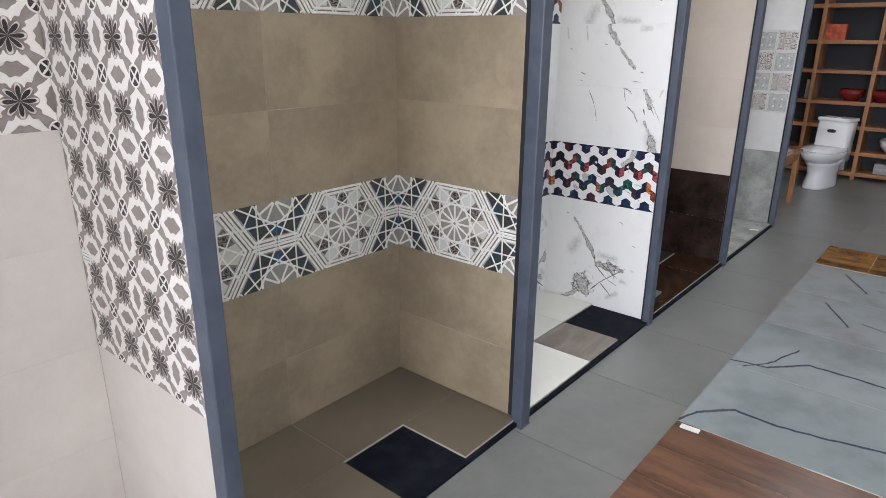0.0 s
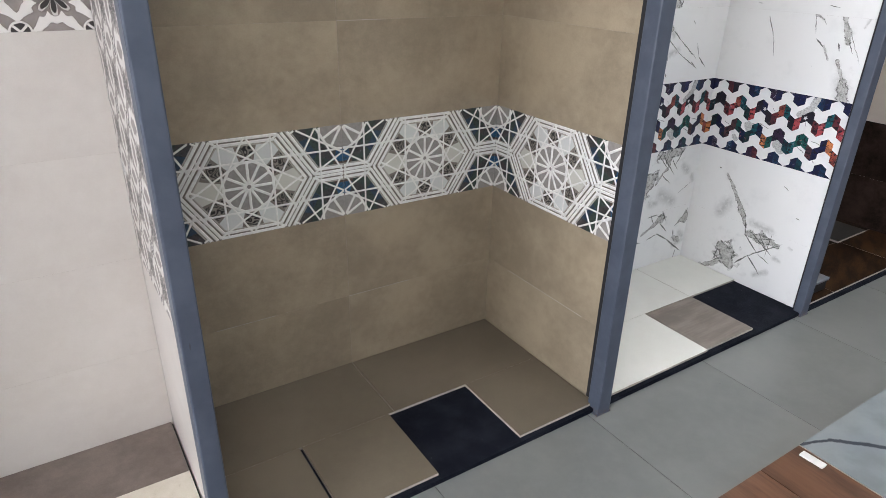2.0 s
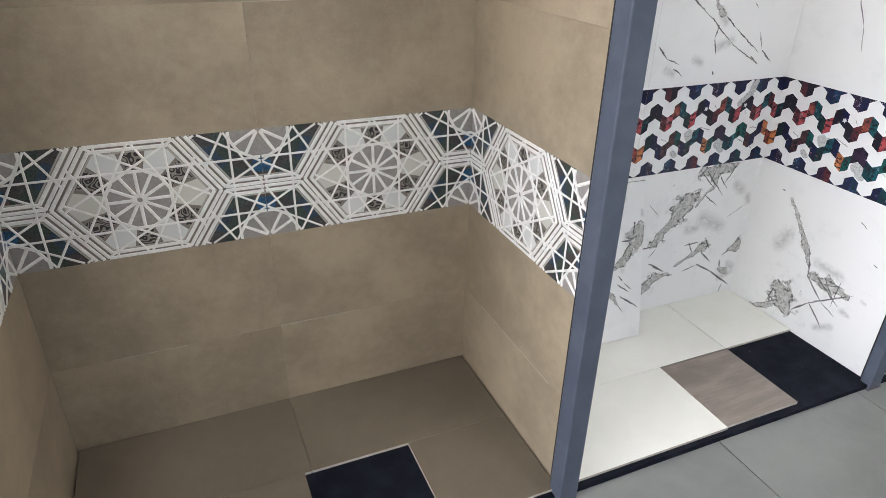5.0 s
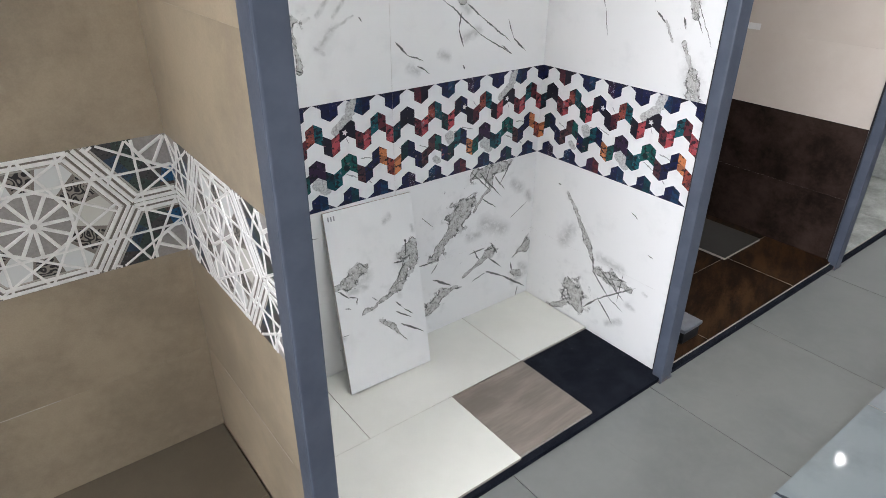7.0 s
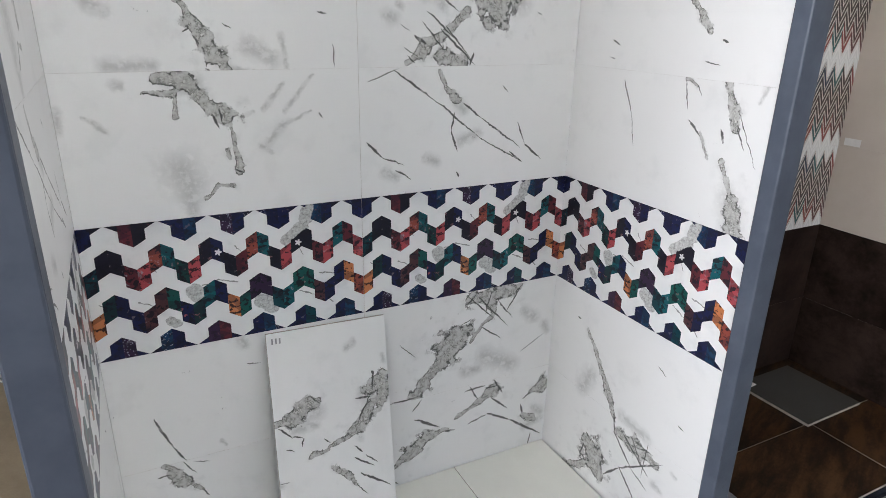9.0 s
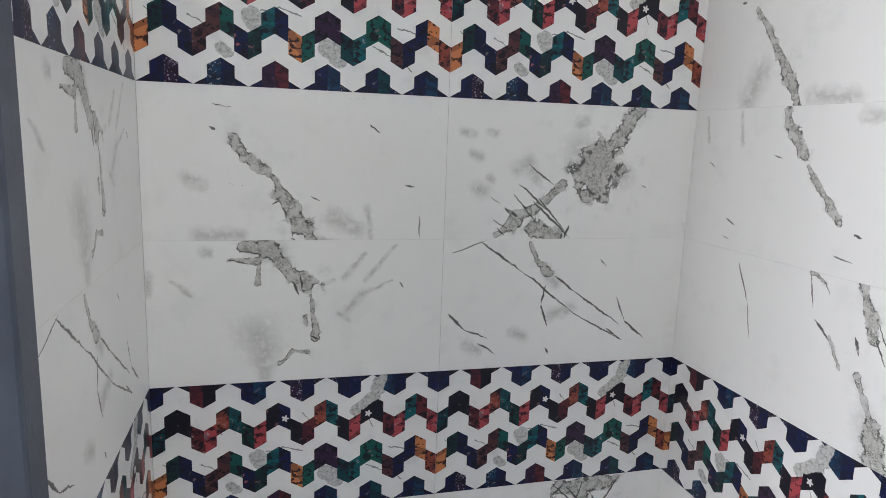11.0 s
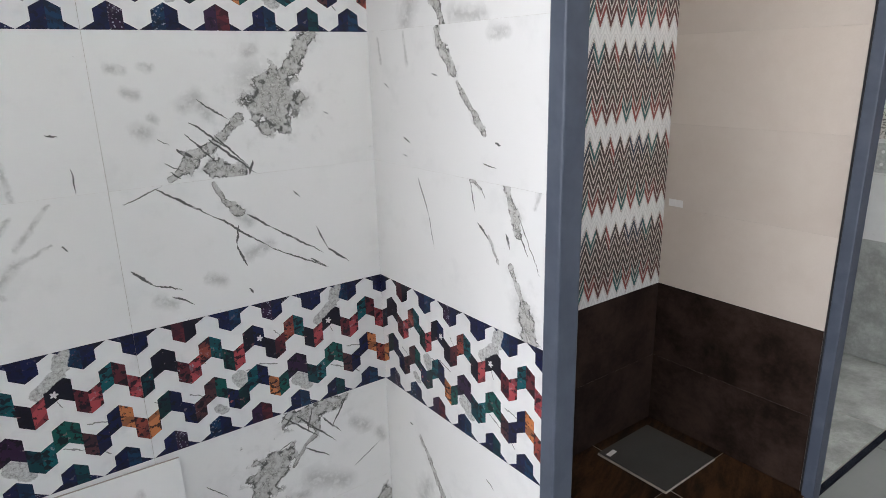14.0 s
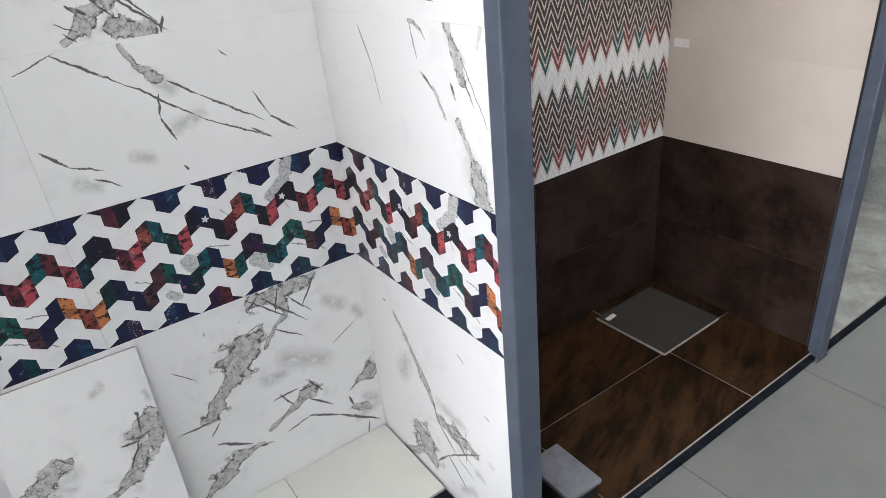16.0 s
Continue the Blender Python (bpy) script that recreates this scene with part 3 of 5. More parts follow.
def star_print(name):
    """The glazed ground under the raised star lines: taupe rosettes, pebbled and coloured kites, pale stripes."""
    g = Graph(name, 0.4)
    x, y, z = g.split(g.coord)
    cx, cy = g.m("SUBTRACT", x, 0.3), g.m("SUBTRACT", y, 0.15)
    fx, fy = g.m("SUBTRACT", 0.3, g.m("ABSOLUTE", cx)), g.m("SUBTRACT", 0.15, g.m("ABSOLUTE", cy))

    def hexagon(a, b):
        a, b = g.m("ABSOLUTE", a), g.m("ABSOLUTE", b)
        return g.m("MAXIMUM", g.m("DIVIDE", b, 0.15), g.m("ADD", g.m("DIVIDE", a, 0.2), g.m("DIVIDE", b, 0.3)))
    corner = g.m("GREATER_THAN", hexagon(cx, cy), 1.0)
    sx = g.m("ADD", g.m("MULTIPLY", fx, corner), g.m("MULTIPLY", cx, g.m("SUBTRACT", 1.0, corner)))
    sy = g.m("ADD", g.m("MULTIPLY", fy, corner), g.m("MULTIPLY", cy, g.m("SUBTRACT", 1.0, corner)))
    r = g.m("SQRT", g.m("ADD", g.m("POWER", sx, 2.0), g.m("POWER", sy, 2.0)))
    hexd = hexagon(sx, sy)
    ang = g.m("DIVIDE", g.m("ARCTAN2", sy, sx), math.pi / 6)
    seg = g.m("ROUND", ang)
    key = g.white(g.join(seg, g.m("MULTIPLY", corner, 5.0), g.m("FLOOR", g.m("MULTIPLY", r, 26.0))))
    swirl = g.m("SINE", g.m("MULTIPLY", g.noise(g.coord, 32, 1, 0.4), 62.0))
    zebra = g.mix(g.step(swirl, -0.2, 0.3), (0.012, 0.011, 0.010), (0.26, 0.235, 0.20))
    odd = g.m("GREATER_THAN", g.m("ABSOLUTE", g.m("SINE", g.m("MULTIPLY", seg, math.pi / 2))), 0.5)
    end = g.m("LESS_THAN", g.m("ABSOLUTE", g.m("SINE", g.m("MULTIPLY", seg, math.pi / 6))), 0.2)
    plainfill = g.mix(end, (0.66, 0.67, 0.65), (0.60, 0.59, 0.53))
    off = g.m("ABSOLUTE", g.m("SUBTRACT", ang, seg))
    kite = g.mix(odd, plainfill, zebra)
    kite = g.mix(g.m("MULTIPLY", odd, g.m("GREATER_THAN", off, 0.38)), kite, (0.20, 0.175, 0.15))
    fog = g.noise(g.coord, 90, 4, 0.75)
    dark = g.ramp(key, [(0.0, (0.05, 0.045, 0.045)), (0.22, (0.10, 0.06, 0.045)), (0.42, (0.035, 0.055, 0.045)), (0.60, (0.012, 0.085, 0.18)), (0.82, (0.02, 0.045, 0.08))], True)
    dark = g.mix(g.step(g.voronoi(g.coord, 150), 0.46, 0.24, 0.0, 0.8), dark, (0.014, 0.015, 0.017))
    dark = g.mix(g.m("MULTIPLY", g.step(fog, 0.60, 0.70), 0.7), dark, (0.20, 0.26, 0.26))
    col = g.mix(corner, kite, dark)
    taupe = g.mix(g.step(fog, 0.3, 0.7), (0.27, 0.25, 0.235), (0.34, 0.32, 0.30))
    col = g.mix(g.m("LESS_THAN", r, 0.074), col, taupe)
    stripe = g.m("GREATER_THAN", hexd, 0.815)
    bars = g.m("GREATER_THAN", g.m("FRACT", g.m("DIVIDE", hexd, 0.07)), 0.5)
    col = g.mix(stripe, col, g.mix(bars, (0.17, 0.15, 0.125), (0.42, 0.395, 0.35)))
    return g.done(col, 0.38, fog, 0.0008, 0.3)


def chevron_print(name):
    """Mosaic of narrow zigzags, dark and pale, whitened along the upper and lower edge of each tile."""
    g = Graph(name, 0.35)
    x, y, z = g.split(g.coord)
    per = 0.05
    tri = g.m("ABSOLUTE", g.m("SUBTRACT", g.m("FRACT", g.m("DIVIDE", x, per)), 0.5))
    s = g.m("ADD", y, g.m("MULTIPLY", tri, 0.11))
    row = g.m("FLOOR", g.m("DIVIDE", s, 0.031))
    f = g.m("FRACT", g.m("DIVIDE", s, 0.031))
    key = g.white(g.join(row, g.m("FLOOR", g.m("DIVIDE", x, per * 0.5)), 0.0))
    mid = g.m("ABSOLUTE", g.m("SUBTRACT", g.m("SUBTRACT", s, 0.0275), 0.15))
    grit = g.noise(g.coord, 320, 3, 0.7)
    spike = g.white(g.join(g.m("FLOOR", g.m("ADD", g.m("DIVIDE", x, per), 0.5)), g.m("GREATER_THAN", y, 0.15), 4.0))
    tint = g.ramp(spike, [(0.0, (0.045, 0.022, 0.020)), (0.16, (0.24, 0.045, 0.038)), (0.42, (0.03, 0.022, 0.03)), (0.56, (0.012, 0.095, 0.10)), (0.74, (0.10, 0.025, 0.025)), (0.88, (0.015, 0.03, 0.06))], True)
    ink = g.mix(g.step(mid, 0.050, 0.075), (0.036, 0.021, 0.019), tint)
    ink = g.mix(g.m("MULTIPLY", g.step(grit, 0.58, 0.66), 0.6), ink, (0.30, 0.26, 0.24))
    pale = g.mix(g.step(grit, 0.40, 0.58), (0.30, 0.25, 0.21), (0.80, 0.75, 0.70))
    col = g.mix(g.m("GREATER_THAN", f, 0.35), pale, ink)
    pearl = g.mix(g.step(f, 0.3, 0.8), (0.84, 0.83, 0.82), (0.72, 0.71, 0.71))
    out = g.m("GREATER_THAN", g.m("ADD", mid, g.m("MULTIPLY", g.m("SUBTRACT", key, 0.5), 0.008)), 0.114)
    col = g.mix(out, col, pearl)
    return g.done(col, 0.33, f, 0.0012, 0.5)


def flower_print(name):
    """Glazed relief tile, 15 cm repeat: dark eight-petal flowers, taupe ogees in white scroll frames, small dark crosses."""
    g = Graph(name, 0.4)
    wob = g.v("SUBTRACT", g.noise(g.coord, 60, 2, 0.5, True), (0.5, 0.5, 0.5))
    x, y, z = g.split(g.v("ADD", g.coord, g.v("SCALE", wob, scale=0.004)))
    u = g.m("SUBTRACT", g.m("FRACT", g.m("DIVIDE", x, 0.15)), 0.5)
    v = g.m("SUBTRACT", g.m("FRACT", g.m("DIVIDE", y, 0.15)), 0.5)
    au, av = g.m("ABSOLUTE", u), g.m("ABSOLUTE", v)
    taupe, dusk, milk = (0.26, 0.225, 0.205), (0.032, 0.026, 0.025), (0.80, 0.77, 0.74)

    def ogee(across, along):
        """Grows from 0 at the middle of a pointed oval; the knobs make the scrolls of its frame."""
        c = g.m("SUBTRACT", 0.5, across)
        knob = g.m("MULTIPLY", g.m("COSINE", g.m("MULTIPLY", along, 42.0)), g.m("MULTIPLY", c, 0.9))
        return g.m("ADD", g.m("ADD", g.m("DIVIDE", c, 0.145), g.m("POWER", g.m("DIVIDE", along, 0.25), 2.0)), knob)
    e = g.m("MINIMUM", ogee(au, av), ogee(av, au))
    col = g.mix(g.step(g.noise(g.coord, 25, 3), 0.35, 0.65), taupe, (0.30, 0.265, 0.245))
    frame_white = g.m("MULTIPLY", g.step(e, 0.76, 0.84), g.step(e, 2.08, 1.98))
    col = g.mix(frame_white, col, milk)
    r = g.m("SQRT", g.m("ADD", g.m("POWER", u, 2.0), g.m("POWER", v, 2.0)))
    th = g.m("ARCTAN2", v, u)
    pet = g.m("ABSOLUTE", g.m("COSINE", g.m("MULTIPLY", th, 4.0)))
    reach = g.m("MULTIPLY", g.m("POWER", pet, 0.8), 0.27)
    petal = g.m("MULTIPLY", g.step(g.m("SUBTRACT", reach, r), 0.02, 0.04), g.step(pet, 0.35, 0.5))
    rim = g.m("MULTIPLY", g.step(g.m("ABSOLUTE", g.m("SUBTRACT", reach, r)), 0.030, 0.015), g.step(r, 0.29, 0.27))
    col = g.mix(g.step(g.m("ADD", r, g.m("MULTIPLY", pet, -0.06)), 0.24, 0.22), col, (0.22, 0.19, 0.172))
    col = g.mix(petal, col, dusk)
    col = g.mix(g.m("MULTIPLY", rim, 0.75), col, milk)
    # crosses where four repeats meet
    cu, cv = g.m("SUBTRACT", 0.5, au), g.m("SUBTRACT", 0.5, av)
    cr = g.m("SQRT", g.m("ADD", g.m("POWER", cu, 2.0), g.m("POWER", cv, 2.0)))
    gap = g.m("ABSOLUTE", g.m("SUBTRACT", cu, cv))
    cross = g.step(cr, 0.14, 0.125)
    col = g.mix(cross, col, g.mix(g.step(gap, 0.018, 0.032), milk, dusk))
    ring = g.step(g.m("ABSOLUTE", g.m("SUBTRACT", cr, 0.145)), 0.020, 0.012)
    col = g.mix(ring, col, milk)
    relief = g.m("MAXIMUM", frame_white, g.m("MAXIMUM", rim, ring))
    return g.done(col, 0.38, relief, 0.003, 0.8)


def patch_print(name, floral):
    """Pillowed 15 cm tile: grey dotted field or dark scrollwork, in a pale rim."""
    g = Graph(name, 0.4)
    x, y, z = g.split(g.coord)
    u, v = g.m("SUBTRACT", x, 0.075), g.m("SUBTRACT", y, 0.075)
    d = g.m("MAXIMUM", g.m("ABSOLUTE", u), g.m("ABSOLUTE", v))
    if floral:
        p = g.join(g.m("ABSOLUTE", u), g.m("ABSOLUTE", v), 0.0)
        n = g.noise(p, 38, 1.5, 0.4)
        swirl = g.step(g.m("ABSOLUTE", g.m("SUBTRACT", g.m("FRACT", g.m("MULTIPLY", n, 7.0)), 0.5)), 0.14, 0.24)
        col = g.mix(swirl, (0.11, 0.095, 0.09), (0.62, 0.58, 0.55))
    else:
        n = g.noise(g.coord, 45, 4, 0.7)
        col = g.mix(g.step(n, 0.35, 0.65), (0.36, 0.37, 0.36), (0.50, 0.51, 0.50))
        dx = g.m("SUBTRACT", g.m("ABSOLUTE", u), 0.028)
        dy = g.m("SUBTRACT", g.m("ABSOLUTE", v), 0.028)
        dot = g.m("ADD", g.m("POWER", dx, 2.0), g.m("POWER", dy, 2.0))
        col = g.mix(g.step(dot, 0.00008, 0.00003), col, (0.7, 0.7, 0.69))
    col = g.mix(g.step(d, 0.064, 0.067), col, (0.66, 0.66, 0.65))
    return g.done(col, 0.36, g.step(d, 0.075, 0.05), 0.003, 0.6)


def slab_marble(name, veins, seed, ground=(0.255, 0.29, 0.305)):
    """Polished pale slab with long dark veins; each stroke as for the wall marble."""
    g = Graph(name, 0.06, spec=0.6)
    p0 = g.v("ADD", g.coord, (seed, seed * 0.37, 0.0))
    wob = g.v("SUBTRACT", g.noise(p0, 7, 4, 0.6, True), (0.5, 0.5, 0.5))
    p = g.v("MULTIPLY", g.v("ADD", g.coord, g.v("SCALE", wob, scale=0.04)), (1, 1, 0))
    near = None
    for x0, y0, x1, y1, w in veins:
        d = (x1 - x0, y1 - y0, 0.0)
        ln = d[0] ** 2 + d[1] ** 2
        rel = g.v("SUBTRACT", p, (x0, y0, 0.0))
        k = g.m("MULTIPLY", g.v("DOT_PRODUCT", rel, (d[0] / ln, d[1] / ln, 0.0)), 1.0, clamp=True)
        q = g.m("DIVIDE", g.v("LENGTH", g.v("SUBTRACT", rel, g.v("SCALE", d, scale=k))), w)
        near = q if near is None else g.m("MINIMUM", near, q)
    cl = g.noise(p0, 4, 5, 0.6)
    col = g.mix(g.step(cl, 0.4, 0.72), ground, tuple(c * 0.78 for c in ground))
    col = g.mix(g.m("MULTIPLY", g.step(near, 7.0, 0.8), 0.55), col, (0.22, 0.25, 0.28))
    col = g.mix(g.m("MULTIPLY", g.step(near, 1.3, 0.5), g.step(g.noise(p0, 30, 3), 0.2, 0.4, 0.5, 1.0)), col, (0.05, 0.06, 0.075))
    return g.done(col)


def timber(name, light, dark, rough=0.4, along="y"):
    g = Graph(name, rough)
    p = g.shift(9.0)
    st = {"y": (14.0, 1.1, 14.0), "x": (1.1, 14.0, 14.0), "z": (14.0, 14.0, 1.1)}[along]
    q = g.v("MULTIPLY", p, st)
    warp = g.v("ADD", q, g.v("SCALE", g.noise(g.v("SCALE", p, scale=3.0), 1.0, 3, 0.5, True), scale=1.4))
    n = g.noise(warp, 1.0, 5, 0.6)
    fine = g.noise(g.v("MULTIPLY", q, (7.0, 7.0, 7.0)), 1.0, 3, 0.7)
    t = g.m("ADD", g.m("MULTIPLY", n, 0.8), g.m("MULTIPLY", fine, 0.2))
    col = g.mix(g.step(t, 0.35, 0.66), dark, light)
    col = g.mix(1.0, col, g.ramp(g.rand, [(0, (0.78, 0.76, 0.74)), (1, (1, 1, 1))]), "MULTIPLY")
    return g.done(col, rough, fine, 0.0006, 0.3)


def streaked(name, light, dark, rough):
    """Dark stone glaze with slanting broken streaks and pits."""
    g = Graph(name, rough, spec=0.12)
    p = g.shift(9.0)
    wob = g.v("SCALE", g.noise(p, 5, 4, 0.6, True), scale=0.5)
    turn = g.nt.nodes.new("ShaderNodeVectorRotate")
    turn.rotation_type = "Z_AXIS"
    turn.inputs["Angle"].default_value = radians(-24)
    g.put(turn.inputs["Vector"], p)
    q = g.v("ADD", g.v("MULTIPLY", turn.outputs[0], (4.0, 17.0, 1.0)), wob)
    n, f = g.noise(q, 1.2, 6, 0.68), g.noise(p, 90, 3, 0.7)
    col = g.mix(g.step(g.m("ADD", g.m("MULTIPLY", n, 0.85), g.m("MULTIPLY", f, 0.15)), 0.38, 0.66), dark, light)
    return g.done(col, g.m("ADD", g.m("MULTIPLY", n, 0.2), rough - 0.1), n, 0.0015, 0.4)


def floor_stone(name):
    g = Graph(name, 0.34, spec=0.5)
    p = g.shift(5.0)
    broad, fine = g.noise(p, 2.2, 5, 0.6), g.noise(p, 24, 4, 0.65)
    col = g.mix(g.step(broad, 0.3, 0.7), (0.155, 0.164, 0.16), (0.197, 0.204, 0.198))
    scuff = g.m("ABSOLUTE", g.m("SUBTRACT", g.noise(g.v("MULTIPLY", p, (1.0, 0.35, 1.0)), 2.6, 2, 0.4), 0.5))
    col = g.mix(g.m("MULTIPLY", g.step(scuff, 0.004, 0.001), g.step(fine, 0.5, 0.62, 0.0, 0.35)), col, (0.15, 0.15, 0.145))
    col = g.mix(g.m("MULTIPLY", g.step(fine, 0.35, 0.75), 0.2), col, (0.235, 0.243, 0.23))
    specks = g.step(g.voronoi(p, 5), 0.016, 0.008)
    col = g.mix(g.m("MULTIPLY", specks, 0.6), col, (0.09, 0.09, 0.088))
    return g.done(col, g.m("ADD", g.m("MULTIPLY", fine, 0.14), 0.24), fine, 0.0005, 0.15)


def rubber(name):
    g = Graph(name, 0.85, spec=0.08)
    n, s = g.noise(g.coord, 420, 3, 0.7), g.noise(g.coord, 12, 4, 0.6)
    col = g.mix(g.step(s, 0.35, 0.7), (0.006, 0.0075, 0.013), (0.013, 0.015, 0.022))
    col = g.mix(g.m("MULTIPLY", g.step(n, 0.62, 0.74), 0.6), col, (0.10, 0.105, 0.115))
    dust = g.m("MULTIPLY", g.step(g.voronoi(g.coord, 55), 0.10, 0.05), g.step(s, 0.5, 0.65))
    col = g.mix(dust, col, (0.25, 0.25, 0.25))
    return g.done(col, 0.75, n, 0.0015, 0.6)


def post_paint(name):
    g = Graph(name, 0.42, spec=0.45)
    n, f = g.noise(g.shift(), 12, 4, 0.6), g.noise(g.shift(), 120, 3, 0.6)
    col = g.mix(g.step(n, 0.35, 0.7), (0.066, 0.080, 0.110), (0.086, 0.102, 0.136))
    chips = g.m("MULTIPLY", g.step(g.noise(g.v("MULTIPLY", g.shift(3.0), (60.0, 60.0, 9.0)), 1.0, 3, 0.7), 0.70, 0.74), 0.8)
    col = g.mix(chips, col, (0.05, 0.055, 0.07))
    x, y, z = g.split(g.coord)
    rust = g.m("MULTIPLY", g.step(z, 0.035, 0.0), g.step(f, 0.45, 0.6))
    col = g.mix(g.m("MULTIPLY", rust, 0.6), col, (0.13, 0.085, 0.06))
    return g.done(col, g.m("ADD", g.m("MULTIPLY", f, 0.15), 0.36), f, 0.0006, 0.25)


BEIGE = cloudy("beige_cement_glaze", (0.275, 0.224, 0.159), (0.406, 0.335, 0.236), 0.42, 3.6, grain=0.08)
BEIGE_FLOOR = cloudy("taupe_cement_floor", (0.132, 0.110, 0.079), (0.165, 0.139, 0.101), 0.5, 3.0, grain=0.06)
BROWN = cloudy("dark_brown_glaze", (0.011, 0.0065, 0.0050), (0.053, 0.0345, 0.0275), 0.38, 5.0, grain=0.15, spec=0.15)
BROWN_FLOOR = streaked("brown_stone_floor", (0.052, 0.026, 0.011), (0.008, 0.0042, 0.0022), 0.5)
CREAM = cloudy("cream_glaze", (0.62, 0.545, 0.475), (0.67, 0.60, 0.53), 0.35, 2.2, grain=0.03)
SHELL = cloudy("warm_white_glaze", (0.66, 0.615, 0.57), (0.73, 0.69, 0.645), 0.4, 3.0, grain=0.05)
IVORY = cloudy("ivory_floor_glaze", (0.60, 0.55, 0.46), (0.70, 0.65, 0.56), 0.3, 5.0, grain=0.08)
PEBBLE_BROWN = cloudy("brown_stone_glaze", (0.14, 0.11, 0.095), (0.22, 0.18, 0.155), 0.4, 6.0)
GREY_STONE = cloudy("grey_marble_glaze", (0.26, 0.27, 0.255), (0.44, 0.45, 0.43), 0.18, 7.0, grain=0.2)
PALE = cloudy("pale_grey_glaze", (0.66, 0.66, 0.65), (0.74, 0.74, 0.73), 0.3, 3.0, grain=0.04)
WHITE_FLOOR = cloudy("white_floor_glaze", (0.72, 0.725, 0.67), (0.78, 0.785, 0.73), 0.35, 2.0, grain=0.03)
LEAD = cloudy("lead_grey_glaze", (0.044, 0.0425, 0.039), (0.056, 0.054, 0.050), 0.4, 4.0, spec=0.3)
DRIFT = timber("greyed_wood_glaze", (0.31, 0.272, 0.238), (0.19, 0.163, 0.14), 0.45, "x")
TILE_EDGE = plain("tile_clay_edge", (0.45, 0.40, 0.35), 0.8)
HEX = hexagon_print("hexagon_border_print")
STAR = star_print("star_border_print")
STAR_LINE = plain("white_relief_glaze", (0.82, 0.81, 0.78), 0.3, scale=60, wear=0.08)
CHEVRON = chevron_print("chevron_mosaic_print")
FLOWER = flower_print("floral_relief_print")
PATCH_GREY, PATCH_DARK = patch_print("grey_patch_print", False), patch_print("scroll_patch_print", True)
MARBLE = {k: marble("white_marble_print_" + k.lower(), k, i + 1.0) for i, k in enumerate(("AR", "AL", "BR", "BL", "RA", "RB", "RC", "RD", "LT", "CR", "DR", "CL", "DL"))}
FLOOR_TILE = floor_stone("grey_floor_tile_glaze")
GROUT = plain("grey_grout", (0.12, 0.12, 0.115), 0.9)
BACKING = plain("grey_cement_board", (0.42, 0.41, 0.39), 0.9)
DARK_BOARD = plain("black_backing_board", (0.016, 0.016, 0.018), 0.7)
RUBBER = rubber("black_granular_mat")
POST = post_paint("blue_grey_steel_paint")
PLASTER = plain("white_wall_paint", (0.78, 0.77, 0.75), 0.8, scale=6, wear=0.04)
CEILING = plain("white_ceiling_paint", (0.82, 0.82, 0.81), 0.85, scale=5, wear=0.03)
PAPER = plain("white_paper", (0.80, 0.79, 0.77), 0.7, wear=0.05)
PLANK = timber("red_brown_plank", (0.19, 0.090, 0.048), (0.075, 0.031, 0.015), 0.3, "y")
ONYX = timber("amber_onyx", (0.32, 0.17, 0.06), (0.06, 0.028, 0.012), 0.08, "y")
SLABS = [slab_marble("polished_white_slab_one", [(0.00, 1.20, 0.10, 1.16, 0.007), (0.10, 1.16, 0.218, 1.058, 0.009), (0.218, 1.058, 0.206, 0.89, 0.008), (0.206, 0.89, 0.278, 0.552, 0.007), (0.278, 0.552, 0.22, 0.0, 0.007)], 1.0),
         slab_marble("polished_white_slab_two", [(0.046, 1.201, 0.077, 1.046, 0.006), (0.077, 1.046, 0.224, 0.905, 0.008), (0.224, 0.905, 0.217, 0.614, 0.008), (0.217, 0.614, 0.26, 0.0, 0.007), (0.02, 1.13, 0.116, 1.056, 0.004), (0.116, 1.056, 0.353, 0.975, 0.005)], 3.0),
         slab_marble("polished_white_slab_three", [(0.5, 1.0, 0.2, 0.85, 0.004), (0.3, 0.8, 0.1, 0.3, 0.003)], 5.0, (0.28, 0.305, 0.32))]
CERAMIC = plain("white_sanitary_ceramic", (0.78, 0.79, 0.80), 0.08, scale=4, wear=0.02, spec=0.6)
SHELF_WOOD = timber("orange_shelf_wood", (0.42, 0.20, 0.085), (0.26, 0.11, 0.045), 0.45, "y")
SHELF_POST = timber("orange_shelf_post", (0.42, 0.20, 0.085), (0.26, 0.11, 0.045), 0.45, "z")
NAVY_BACK = plain("dark_navy_board", (0.010, 0.011, 0.018), 0.6)
CHROME = plain("polished_chrome", (0.75, 0.75, 0.76), 0.12, 1.0)
RED_GLASS = plain("dark_red_glaze", (0.16, 0.010, 0.012), 0.1)
YELLOW = plain("amber_yellow_glaze", (0.65, 0.32, 0.03), 0.3, scale=18, wear=0.5)
RED_BOX = plain("red_orange_card", (0.50, 0.09, 0.03), 0.5, scale=14, wear=0.4)
GREEN_BOX = plain("dark_green_card", (0.03, 0.10, 0.045), 0.5, scale=14, wear=0.4)
GREY_CARD = plain("grey_card", (0.33, 0.33, 0.34), 0.6)
LID = plain("pale_blue_grey_glaze", (0.17, 0.18, 0.205), 0.3)
BLACK = plain("black_plastic", (0.012, 0.012, 0.013), 0.45)
LAMP = bpy.data.materials.new("lit_diffuser")
LAMP.use_nodes = True
LAMP.node_tree.nodes["Principled BSDF"].inputs["Emission Color"].default_value = (1, 0.98, 0.94, 1)
LAMP.node_tree.nodes["Principled BSDF"].inputs["Emission Strength"].default_value = 92.0

# ---------------------------------------------------------------- building blocks


